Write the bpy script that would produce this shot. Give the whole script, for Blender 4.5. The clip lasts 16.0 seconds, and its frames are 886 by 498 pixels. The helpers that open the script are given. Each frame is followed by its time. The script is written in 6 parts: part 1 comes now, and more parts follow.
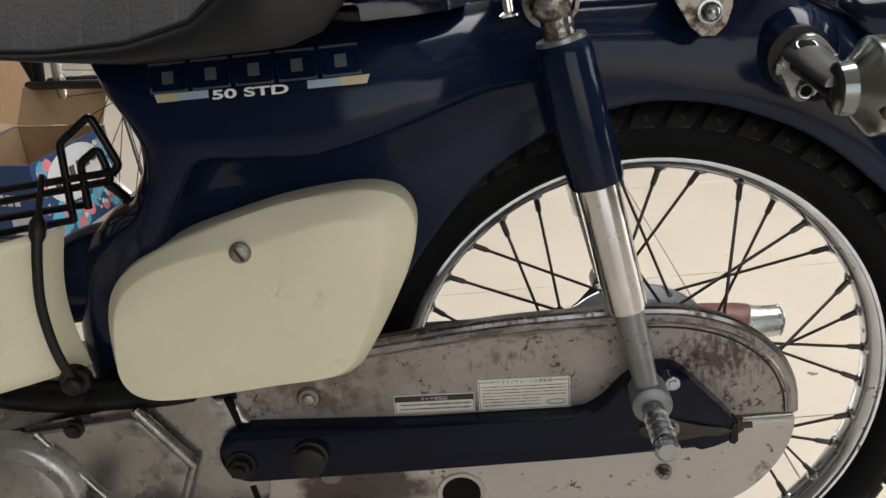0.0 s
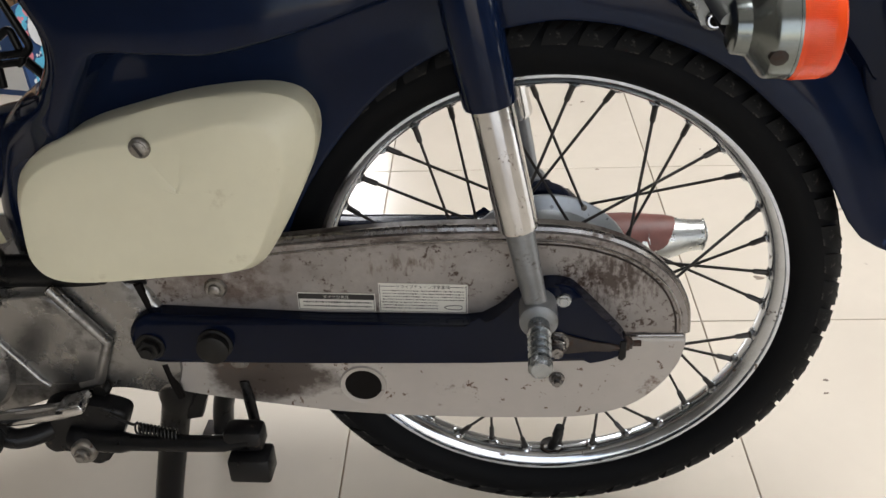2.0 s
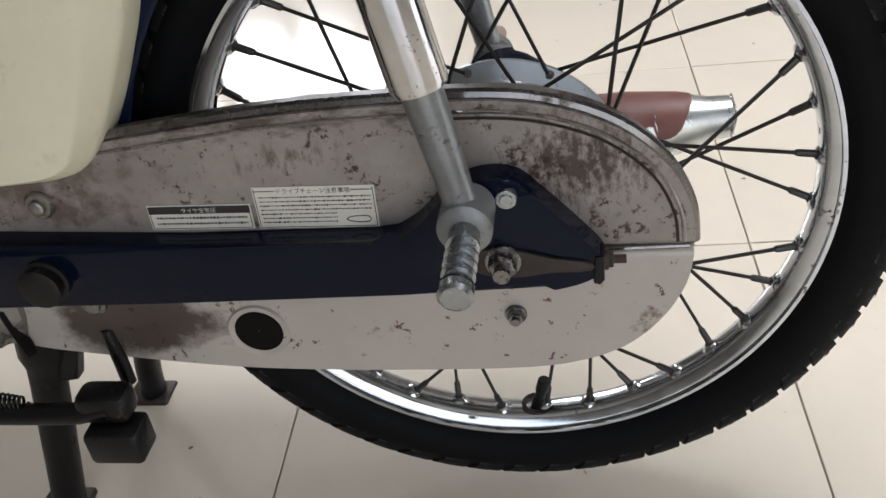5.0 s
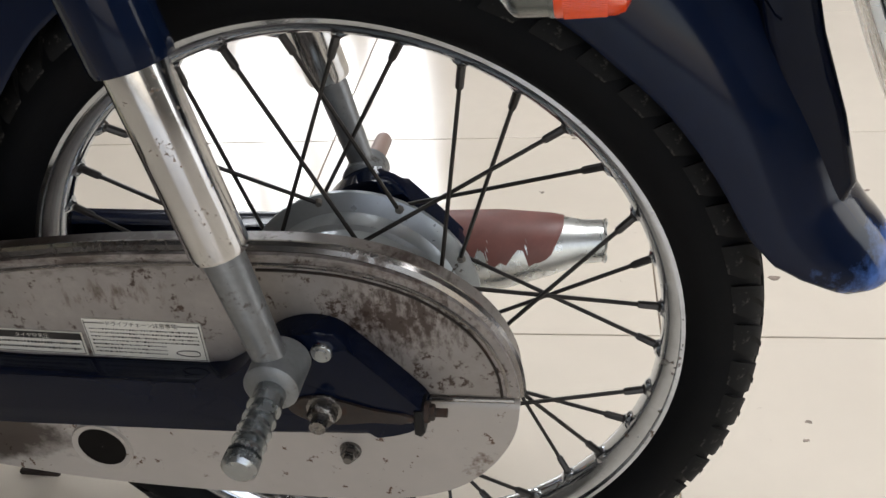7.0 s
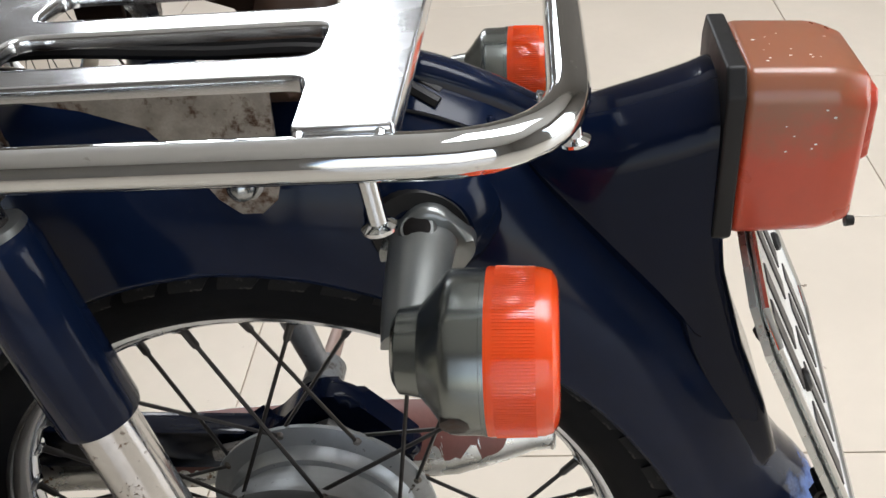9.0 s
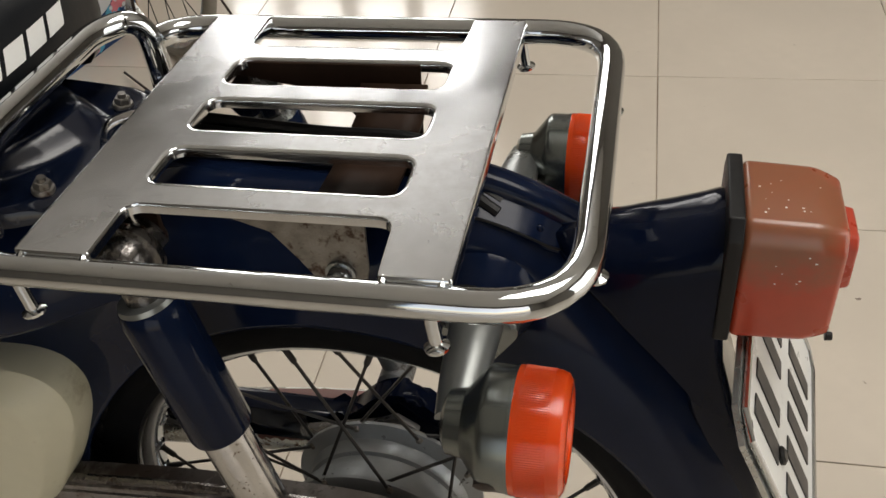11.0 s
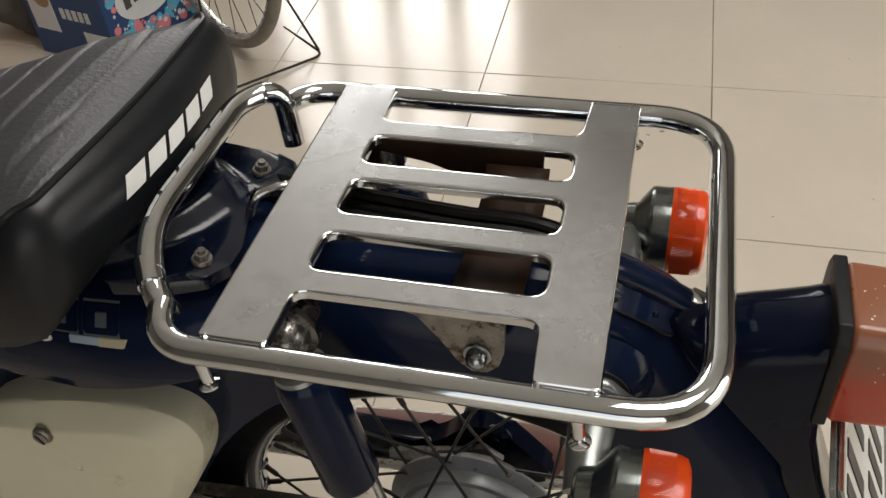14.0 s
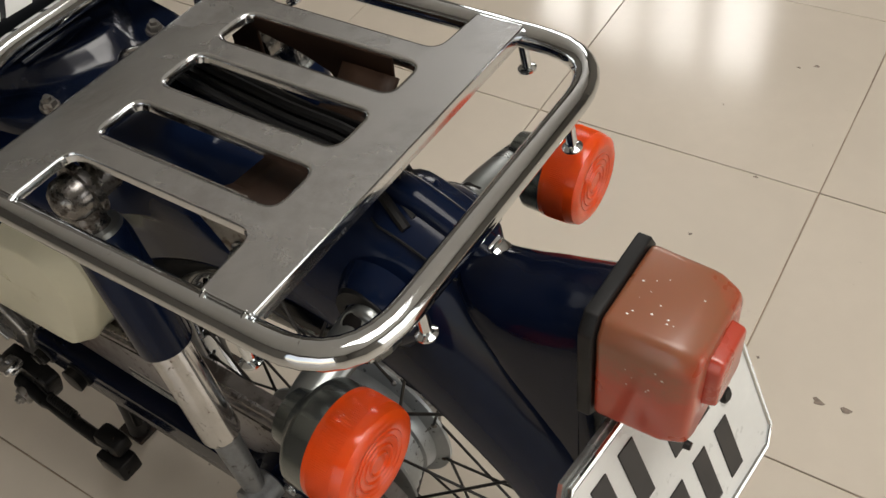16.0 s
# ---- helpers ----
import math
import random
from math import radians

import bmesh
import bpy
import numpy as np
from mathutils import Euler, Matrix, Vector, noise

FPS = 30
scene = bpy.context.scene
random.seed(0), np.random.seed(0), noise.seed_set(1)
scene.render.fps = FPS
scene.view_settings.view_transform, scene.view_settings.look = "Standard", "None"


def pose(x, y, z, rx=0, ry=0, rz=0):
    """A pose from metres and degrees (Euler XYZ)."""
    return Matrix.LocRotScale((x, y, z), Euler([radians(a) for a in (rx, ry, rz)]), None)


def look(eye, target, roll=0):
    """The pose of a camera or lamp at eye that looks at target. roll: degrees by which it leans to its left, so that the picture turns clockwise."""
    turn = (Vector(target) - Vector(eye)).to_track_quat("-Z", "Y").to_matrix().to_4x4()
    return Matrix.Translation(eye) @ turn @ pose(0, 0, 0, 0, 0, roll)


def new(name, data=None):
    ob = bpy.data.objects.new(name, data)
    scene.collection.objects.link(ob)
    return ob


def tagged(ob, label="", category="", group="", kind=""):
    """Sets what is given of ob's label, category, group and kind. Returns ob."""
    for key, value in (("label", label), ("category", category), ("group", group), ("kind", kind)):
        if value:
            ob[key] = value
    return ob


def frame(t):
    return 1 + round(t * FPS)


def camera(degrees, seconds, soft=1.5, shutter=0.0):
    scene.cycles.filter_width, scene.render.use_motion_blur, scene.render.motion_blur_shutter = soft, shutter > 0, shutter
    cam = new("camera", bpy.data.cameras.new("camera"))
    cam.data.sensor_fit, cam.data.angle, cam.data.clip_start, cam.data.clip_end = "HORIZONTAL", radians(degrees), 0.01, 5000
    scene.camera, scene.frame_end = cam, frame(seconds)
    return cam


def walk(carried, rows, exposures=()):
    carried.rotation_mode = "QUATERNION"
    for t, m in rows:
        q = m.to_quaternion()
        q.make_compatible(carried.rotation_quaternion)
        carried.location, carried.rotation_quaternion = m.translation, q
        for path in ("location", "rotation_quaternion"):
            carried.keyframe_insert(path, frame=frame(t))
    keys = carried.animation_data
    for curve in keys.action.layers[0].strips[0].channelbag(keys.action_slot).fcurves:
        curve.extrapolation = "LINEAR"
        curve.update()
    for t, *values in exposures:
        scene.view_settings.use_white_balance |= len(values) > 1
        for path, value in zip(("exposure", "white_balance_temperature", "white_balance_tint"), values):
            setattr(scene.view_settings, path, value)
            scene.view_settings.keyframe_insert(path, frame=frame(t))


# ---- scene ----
cam = camera(52.3, 16.0)
PATH = [
    (0, (-0.139, -0.732, 0.776), (-0.225, 1.089, -0.046), -5.2),
    (0.5, (-0.13, -0.704, 0.84), (-0.183, 0.973, -0.249), -6.0),
    (1, (-0.119, -0.704, 0.869), (-0.19, 0.915, -0.303), -5.7),
    (1.5, (-0.078, -0.71, 0.854), (-0.201, 0.904, -0.321), -4.7),
    (2, (-0.038, -0.713, 0.815), (-0.18, 0.948, -0.291), -2.5),
    (2.5, (-0.035, -0.686, 0.776), (-0.175, 1.008, -0.277), -0.5),
    (3, (-0.029, -0.638, 0.73), (-0.158, 1.042, -0.349), -1.5),
    (3.2, (-0.026, -0.62, 0.711), (-0.148, 1.04, -0.399), -2.3),
    (5.3, (0.082, -0.526, 0.642), (-0.265, 1.049, -0.54), -9.1),
    (5.5, (0.102, -0.52, 0.646), (-0.261, 1.047, -0.544), -9.4),
    (6, (0.136, -0.51, 0.654), (-0.222, 1.053, -0.542), -9.3),
    (6.5, (0.159, -0.494, 0.678), (-0.188, 1.075, -0.512), -7.4),
    (7, (0.165, -0.465, 0.701), (-0.169, 1.121, -0.47), -5.9),
    (7.5, (0.167, -0.447, 0.729), (-0.133, 1.153, -0.433), -5.8),
    (8, (0.17, -0.42, 0.784), (-0.091, 1.183, -0.382), -6.1),
    (8.5, (0.171, -0.398, 0.82), (-0.069, 1.203, -0.355), -6.1),
    (8.7, (0.172, -0.389, 0.835), (-0.065, 1.204, -0.35), -6.1),
    (10.8, (0.21, -0.41, 0.983), (-0.221, 1.04, -0.326), -6.9),
    (11, (0.207, -0.415, 0.996), (-0.224, 1.027, -0.321), -6.6),
    (11.5, (0.187, -0.432, 1.036), (-0.282, 0.995, -0.284), -5.7),
    (12, (0.163, -0.447, 1.073), (-0.363, 0.977, -0.23), -5.4),
    (12.5, (0.156, -0.465, 1.096), (-0.382, 0.97, -0.188), -5.0),
    (13, (0.153, -0.478, 1.111), (-0.371, 0.961, -0.175), -4.9),
    (13.5, (0.147, -0.475, 1.11), (-0.359, 0.946, -0.203), -4.9),
    (14, (0.141, -0.417, 1.093), (-0.318, 0.96, -0.283), -5.7),
    (14.5, (0.15, -0.352, 1.071), (-0.258, 0.987, -0.357), -7.0),
    (15, (0.226, -0.302, 1.07), (-0.272, 0.922, -0.431), -9.5),
    (15.5, (0.335, -0.294, 1.075), (-0.398, 0.81, -0.423), -11.7),
    (16, (0.387, -0.268, 1.056), (-0.492, 0.716, -0.446), -10.7),
]
EXPOSURES = [(0, 0.17, 6450, 10), (0.6, 0.11, 6400, 10), (1.5, 0.20, 6300, 10), (5.5, 0.25, 6050, 10), (7.5, 0.0, 6150, 10), (8.5, 0.28, 6050, 10), (11, -0.6, 6850, 10), (13.5, -0.54, 6820, 10), (16, -0.56, 6820, 10)]
walk(cam, [(t, look(eye, target, roll)) for t, eye, target, roll in PATH], EXPOSURES)

# ---- world and light ----
world = bpy.data.worlds.new("world")
scene.world = world
world.use_nodes = True
wn = world.node_tree.nodes
sky = wn.new("ShaderNodeTexSky")
sky.sky_type, sky.sun_disc = "NISHITA", False
sky.sun_elevation, sky.sun_rotation = radians(40), radians(150)
world.node_tree.links.new(sky.outputs[0], wn["Background"].inputs[0])
wn["Background"].inputs[1].default_value = 0.12
scene.view_settings.exposure = 0.0


def area_lamp(name, m, sx, sy, watts, colour):
    d = bpy.data.lights.new(name, "AREA")
    d.shape, d.size, d.size_y, d.energy, d.color = "RECTANGLE", sx, sy, watts, colour
    ob = new(name, d)
    ob.matrix_world = m
    return ob


# daylight through the far window; added fill from behind the camera and the side
area_lamp("daylight_far_window", look((-1.55, 4.26, 2.0), (-1.55, 0, 2.0)), 1.65, 1.45, 86, (1.0, 0.98, 0.96))
area_lamp("front_fill", look((0.9, -3.2, 1.25), (0.9, 0, 1.25)), 2.7, 2.4, 21, (1.0, 0.96, 0.9))
area_lamp("side_fill", look((3.6, 0.6, 1.25), (0, 0.6, 1.25)), 2.1, 2.4, 51, (1.0, 0.96, 0.9))
# overhead fill, added to brighten the floor from above
area_lamp("overhead_fill", look((0.9, 0.5, 3.2), (0.9, 0.5, 0)), 1.5, 1.5, 85, (1.0, 0.975, 0.94))

# ---- materials ----


def mat(name, colour, rough=0.5, metal=0.0, coat=0.0, var=0.15, scale=20.0, bump=0.0, bscale=200.0, rvar=0.1, dirt=None, dscale=30.0, dcut=0.62, trans=0.0, sub=0.0, rough_dirt=0.7, coatr=0.1, dsoft=0.05, spec=0.5, stains=()):
    """Principled paint with a tone drift, fine grain, bump and optional shaped dirt."""
    m = bpy.data.materials.new(name)
    m.use_nodes = True
    nt = m.node_tree
    n, l = nt.nodes, nt.links
    b = n["Principled BSDF"]
    b.inputs["Metallic"].default_value = metal
    b.inputs["Specular IOR Level"].default_value = spec
    b.inputs["Coat Weight"].default_value = coat
    b.inputs["Coat Roughness"].default_value = coatr
    b.inputs["Transmission Weight"].default_value = trans
    b.inputs["Subsurface Weight"].default_value = sub
    b.inputs["Subsurface Radius"].default_value = (0.02, 0.008, 0.004)
    co = n.new("ShaderNodeTexCoord")

    def noise_tex(s, detail=4.0, rough_=0.6):
        t = n.new("ShaderNodeTexNoise")
        t.inputs["Scale"].default_value, t.inputs["Detail"].default_value, t.inputs["Roughness"].default_value = s, detail, rough_
        l.new(co.outputs["Object"], t.inputs["Vector"])
        return t

    def ramp(src, a, c, lo, hi):
        r = n.new("ShaderNodeMapRange")
        r.inputs["From Min"].default_value, r.inputs["From Max"].default_value = a, c
        r.inputs["To Min"].default_value, r.inputs["To Max"].default_value = lo, hi
        l.new(src, r.inputs["Value"])
        return r.outputs["Result"]

    def mix(fac, a, c):
        x = n.new("ShaderNodeMix")
        x.data_type = "RGBA"
        if fac is None:
            x.inputs["Factor"].default_value = 1.0
        else:
            l.new(fac, x.inputs["Factor"])
        for sock, v in ((x.inputs[6], a), (x.inputs[7], c)):
            if isinstance(v, tuple):
                sock.default_value = (*v, 1)
            else:
                l.new(v, sock)
        return x.outputs[2]

    big, fine = noise_tex(scale), noise_tex(scale * 9, 6.0)
    dark = tuple(c * (1 - var) for c in colour)
    light = tuple(min(1, c * (1 + var)) for c in colour)
    col = mix(ramp(big.outputs["Fac"], 0.3, 0.7, 0, 1), dark, light)
    col = mix(ramp(fine.outputs["Fac"], 0.35, 0.65, 0, 0.35), col, dark)
    r = ramp(big.outputs["Fac"], 0.3, 0.7, max(0.02, rough - rvar), min(1, rough + rvar))
    if dirt:
        d1, d2 = noise_tex(dscale, 8.0, 0.68), noise_tex(dscale * 0.22, 2.0)
        mul = n.new("ShaderNodeMath")
        mul.operation = "ADD"
        l.new(d1.outputs["Fac"], mul.inputs[0])
        l.new(ramp(d2.outputs["Fac"], 0.3, 0.7, -0.12, 0.12), mul.inputs[1])
        f = ramp(mul.outputs[0], dcut, dcut + dsoft, 0, 1)
        col = mix(f, col, dirt)
        rr = n.new("ShaderNodeMix")
        l.new(f, rr.inputs[0])
        l.new(r, rr.inputs[2])
        rr.inputs[3].default_value = rough_dirt
        r = rr.outputs[0]
    for (cx, cy, cz), (rx, ry, rz), stain, cut, (nx, ny, nz) in stains:
        # a smudge: an ellipsoid fall-off broken up by stretched noise
        mp = n.new("ShaderNodeMapping")
        mp.vector_type = "TEXTURE"
        mp.inputs["Location"].default_value, mp.inputs["Scale"].default_value = (cx, cy, cz), (rx, ry, rz)
        l.new(co.outputs["Object"], mp.inputs["Vector"])
        ln = n.new("ShaderNodeVectorMath")
        ln.operation = "LENGTH"
        l.new(mp.outputs[0], ln.inputs[0])
        m2 = n.new("ShaderNodeMapping")
        m2.inputs["Scale"].default_value = (nx, ny, nz)
        l.new(co.outputs["Object"], m2.inputs["Vector"])
        nz_t = n.new("ShaderNodeTexNoise")
        nz_t.inputs["Scale"].default_value, nz_t.inputs["Detail"].default_value, nz_t.inputs["Roughness"].default_value = 1.0, 8.0, 0.65
        l.new(m2.outputs[0], nz_t.inputs["Vector"])
        ad = n.new("ShaderNodeMath")
        ad.operation = "SUBTRACT"
        l.new(nz_t.outputs["Fac"], ad.inputs[0])
        l.new(ramp(ln.outputs["Value"], 0.0, 3.9, 0.0, 1.65), ad.inputs[1])
        col = mix(ramp(ad.outputs[0], cut, cut + 0.2, 0, 0.9), col, stain)
    l.new(col, b.inputs["Base Color"])
    l.new(r, b.inputs["Roughness"])
    if bump:
        bp = n.new("ShaderNodeBump")
        bp.inputs["Strength"].default_value, bp.inputs["Distance"].default_value = bump, 0.001
        l.new(noise_tex(bscale, 5.0).outputs["Fac"], bp.inputs["Height"])
        l.new(bp.outputs["Normal"], b.inputs["Normal"])
    return m


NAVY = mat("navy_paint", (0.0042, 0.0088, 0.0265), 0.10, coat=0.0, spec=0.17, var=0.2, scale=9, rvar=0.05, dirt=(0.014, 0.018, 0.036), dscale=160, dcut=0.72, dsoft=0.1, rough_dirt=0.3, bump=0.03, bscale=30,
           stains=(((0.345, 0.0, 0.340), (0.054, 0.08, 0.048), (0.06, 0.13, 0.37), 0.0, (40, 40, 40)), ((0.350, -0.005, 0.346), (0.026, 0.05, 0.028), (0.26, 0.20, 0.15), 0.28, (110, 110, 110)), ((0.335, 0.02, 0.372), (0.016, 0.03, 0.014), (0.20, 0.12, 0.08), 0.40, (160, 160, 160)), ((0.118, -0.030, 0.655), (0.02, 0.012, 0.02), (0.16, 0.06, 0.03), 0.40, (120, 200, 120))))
HINGEPLATE = mat("worn_navy_pressing", (0.003, 0.0058, 0.016), 0.18, spec=0.45, var=0.3, scale=22, rvar=0.06, dirt=(0.022, 0.025, 0.034), dscale=110, dcut=0.60, dsoft=0.2, rough_dirt=0.34, bump=0.2, bscale=30)
# darker copy of the navy: shade of bracket and swing arm in its base
NAVYSHADED = mat("shaded_navy_gloss", (0.0022, 0.0046, 0.0150), 0.11, spec=0.14, var=0.2, scale=12, rvar=0.03, bump=0.04, bscale=20)
NAVYWORN = mat("worn_edge_steel", (0.10, 0.115, 0.15), 0.35, metal=0.6, var=0.3, scale=60, dirt=(0.02, 0.03, 0.06), dscale=120, dcut=0.55, dsoft=0.15)
CREAM = mat("cream_plastic", (0.68, 0.655, 0.50), 0.36, var=0.05, scale=8, rvar=0.06, dirt=(0.5, 0.46, 0.32), dscale=50, dcut=0.66, dsoft=0.2, rough_dirt=0.5, bump=0.04, bscale=500)
CHROME = mat("chrome", (0.66, 0.685, 0.70), 0.055, metal=1.0, var=0.06, scale=30, rvar=0.04, dirt=(0.4, 0.38, 0.36), dscale=240, dcut=0.69, rough_dirt=0.35)
OLDCHROME = mat("pitted_chrome", (0.56, 0.56, 0.56), 0.13, metal=1.0, var=0.12, scale=22, rvar=0.05, dirt=(0.20, 0.14, 0.10), dscale=420, dcut=0.645, dsoft=0.06, rough_dirt=0.6)
STEEL = mat("satin_steel_plate", (0.68, 0.70, 0.72), 0.21, metal=1.0, var=0.07, scale=7, rvar=0.09, dirt=(0.52, 0.525, 0.53), dscale=30, dcut=0.47, dsoft=0.3, rough_dirt=0.32, bump=0.3, bscale=12)
LIPSTEEL = mat("bright_rolled_steel", (0.72, 0.74, 0.76), 0.14, metal=1.0, var=0.05, scale=30, rvar=0.04)
RIMALU = mat("rim_chrome", (0.57, 0.60, 0.64), 0.14, metal=1.0, var=0.16, scale=40, rvar=0.07, dirt=(0.15, 0.11, 0.08), dscale=140, dcut=0.655, dsoft=0.06, rough_dirt=0.6)
ZINC = mat("zinc_hardware", (0.27, 0.255, 0.235), 0.4, metal=0.85, var=0.3, scale=90, dirt=(0.085, 0.05, 0.032), dscale=140, dcut=0.54, dsoft=0.14)
DARKBOLT = mat("oily_dark_bolt", (0.014, 0.0135, 0.013), 0.45, metal=0.6, var=0.3, scale=80)
CASE = mat("silver_paint_rusty", (0.285, 0.26, 0.245), 0.38, metal=0.2, var=0.24, scale=15, dirt=(0.060, 0.038, 0.028), dscale=210, dcut=0.595, dsoft=0.10, bump=0.12, bscale=120,
           stains=(((0.052, -0.08, 0.360), (0.075, 0.2, 0.05), (0.034, 0.017, 0.010), 0.25, (190, 40, 95)), ((-0.29, -0.08, 0.36), (0.12, 0.2, 0.07), (0.11, 0.08, 0.068), 0.26, (60, 40, 60)), ((-0.16, -0.05, 0.398), (0.28, 0.2, 0.020), (0.06, 0.045, 0.038), 0.26, (50, 40, 120)), ((-0.13, -0.08, 0.372), (0.10, 0.2, 0.03), (0.10, 0.07, 0.055), 0.38, (150, 40, 60)), ((0.07, -0.05, 0.390), (0.10, 0.2, 0.03), (0.07, 0.045, 0.035), 0.34, (90, 60, 90))))
CASELOW = mat("silver_paint_light", (0.43, 0.40, 0.37), 0.38, metal=0.15, var=0.08, scale=9, dirt=(0.11, 0.062, 0.038), dscale=110, dcut=0.65, dsoft=0.03, bump=0.06, bscale=120,
              stains=(((-0.268, -0.08, 0.247), (0.060, 0.2, 0.036), (0.034, 0.021, 0.015), 0.02, (22, 18, 26)), ((-0.29, -0.08, 0.262), (0.05, 0.2, 0.03), (0.09, 0.055, 0.038), 0.30, (120, 60, 120)), ((0.095, -0.08, 0.24), (0.03, 0.2, 0.04), (0.12, 0.07, 0.045), 0.38, (160, 60, 160)), ((-0.09, -0.08, 0.235), (0.04, 0.2, 0.03), (0.10, 0.06, 0.04), 0.44, (170, 60, 170))))
CASERIM = mat("dark_metal_bead", (0.22, 0.205, 0.195), 0.17, metal=0.75, var=0.3, scale=25, dirt=(0.05, 0.035, 0.028), dscale=60, dcut=0.52, dsoft=0.15, rough_dirt=0.5)
RUSTYPIN = mat("weathered_pin", (0.28, 0.20, 0.17), 0.5, metal=0.2, var=0.2, scale=50)
RUSTYSTEEL = mat("rusty_steel", (0.030, 0.023, 0.020), 0.45, metal=0.4, var=0.35, scale=70, dirt=(0.045, 0.024, 0.015), dscale=120, dcut=0.5, dsoft=0.15)
GRIMY = mat("grimy_steel", (0.20, 0.192, 0.185), 0.24, metal=0.95, var=0.2, scale=70, dirt=(0.05, 0.038, 0.03), dscale=150, dcut=0.55, dsoft=0.14)
BLUEZINC = mat("bluish_zinc", (0.33, 0.35, 0.36), 0.24, metal=0.95, var=0.15, scale=60, dirt=(0.12, 0.10, 0.09), dscale=160, dcut=0.62, dsoft=0.1)
SATIN = mat("satin_grey_arm", (0.25, 0.262, 0.257), 0.3, metal=0.8, var=0.08, scale=20, rvar=0.05)
# dark brown base stands in for the shade inside holes and gaps
HOLESHADE = mat("dark_brown_hole_shade", (0.006, 0.0048, 0.0045), 0.7, spec=0.1, var=0.2)
ALU = mat("cast_aluminium", (0.29, 0.285, 0.28), 0.28, metal=0.9, var=0.2, scale=14, dirt=(0.055, 0.045, 0.04), dscale=22, dcut=0.56, dsoft=0.2, bump=0.15, bscale=400)
SILVERPAINT = mat("grey_silver_paint", (0.205, 0.213, 0.22), 0.42, metal=0.6, var=0.24, scale=34, rvar=0.08, dirt=(0.1, 0.09, 0.08), dscale=140, dcut=0.60, dsoft=0.12, bump=0.25, bscale=260)
HUB = mat("hub_grey_alloy", (0.40, 0.43, 0.45), 0.36, metal=0.6, var=0.12, scale=25, dirt=(0.12, 0.11, 0.1), dscale=120, dcut=0.66, bump=0.08, bscale=200)
BLACKMETAL = mat("black_painted_steel", (0.0055, 0.0055, 0.0062), 0.34, spec=0.2, var=0.3, scale=50, dirt=(0.06, 0.045, 0.036), dscale=130, dcut=0.67, dsoft=0.1)
SPOKE = mat("dull_spoke_steel", (0.055, 0.052, 0.05), 0.45, metal=0.7, var=0.3, scale=60)
RUBBER = mat("tyre_rubber", (0.004, 0.0043, 0.0052), 0.62, spec=0.09, var=0.25, scale=25, dirt=(0.007, 0.007, 0.007), dscale=90, dcut=0.62, dsoft=0.15, rough_dirt=0.8, bump=0.2, bscale=500)
TREAD = mat("dusty_tread_rubber", (0.010, 0.010, 0.0105), 0.7, spec=0.12, var=0.3, scale=60, dirt=(0.17, 0.158, 0.14), dscale=80, dcut=0.50, dsoft=0.16)
SOFTBLACK = mat("black_rubber_part", (0.007, 0.007, 0.0075), 0.5, spec=0.3, var=0.2, scale=40)
RUSTPAINT = mat("red_primer_paint", (0.165, 0.062, 0.05), 0.5, var=0.2, scale=40, bump=0.1, bscale=150)
PIPE = mat("weathered_chrome_pipe", (0.55, 0.56, 0.54), 0.28, metal=0.8, var=0.15, scale=30, dirt=(0.2, 0.12, 0.07), dscale=70, dcut=0.64)
STRAPM = mat("dark_brown_strap", (0.030, 0.016, 0.010), 0.55, spec=0.15, var=0.3, scale=30)
SPECK = mat("floor_smudge", (0.24, 0.19, 0.15), 0.6, var=0.4, scale=120)
STICKER = mat("sticker_white", (0.70, 0.68, 0.62), 0.4, var=0.05, scale=60)
INK = mat("sticker_ink", (0.02, 0.018, 0.018), 0.45, var=0.1)
WHITEINK = mat("white_print", (0.82, 0.82, 0.80), 0.45, var=0.04)
# base raised to put the sheen of the seat top into its colour
LITVINYL = mat("black_seat_vinyl_lit", (0.050, 0.053, 0.060), 0.40, spec=1.0, var=0.2, scale=12, rvar=0.05, bump=1.0, bscale=260)
# side band and piping: base kept much darker, with their shade in it
VINYLSIDE = mat("smooth_black_vinyl_shaded", (0.0085, 0.0098, 0.012), 0.36, spec=0.3, var=0.12, scale=12, bump=0.12, bscale=200)
AMBER = mat("amber_lens", (0.96, 0.092, 0.010), 0.18, coat=0.2, spec=0.4, var=0.03, scale=30, trans=0.2, sub=0.28, bump=0.1, bscale=260)
REDLENS = mat("faded_red_lens", (0.46, 0.06, 0.024), 0.30, coat=0.3, var=0.12, scale=14, sub=0.3, dirt=(0.75, 0.62, 0.48), dscale=150, dcut=0.755, dsoft=0.01, coatr=0.15,
              stains=(((0.262, 0.0, 0.695), (0.080, 0.10, 0.062), (0.25, 0.105, 0.055), -0.02, (14, 14, 14)),))
REDBUTTON = mat("red_reflector", (0.46, 0.058, 0.03), 0.3, coat=0.5, var=0.05, scale=30, sub=0.2)
LAMPBODY = mat("grey_chrome_lamp_body", (0.20, 0.218, 0.21), 0.22, metal=0.9, var=0.12, scale=12, rvar=0.06, dirt=(0.1, 0.08, 0.065), dscale=80, dcut=0.70)
PLATE = mat("white_number_plate", (0.74, 0.75, 0.73), 0.35, var=0.05, scale=20, dirt=(0.4, 0.4, 0.38), dscale=60, dcut=0.68, dsoft=0.1)
DECALGREY = mat("decal_outline_silver", (0.11, 0.128, 0.14), 0.4, metal=0.3, var=0.1)
DECALGOLD = mat("decal_pale_gold", (0.45, 0.40, 0.27), 0.4, var=0.05)
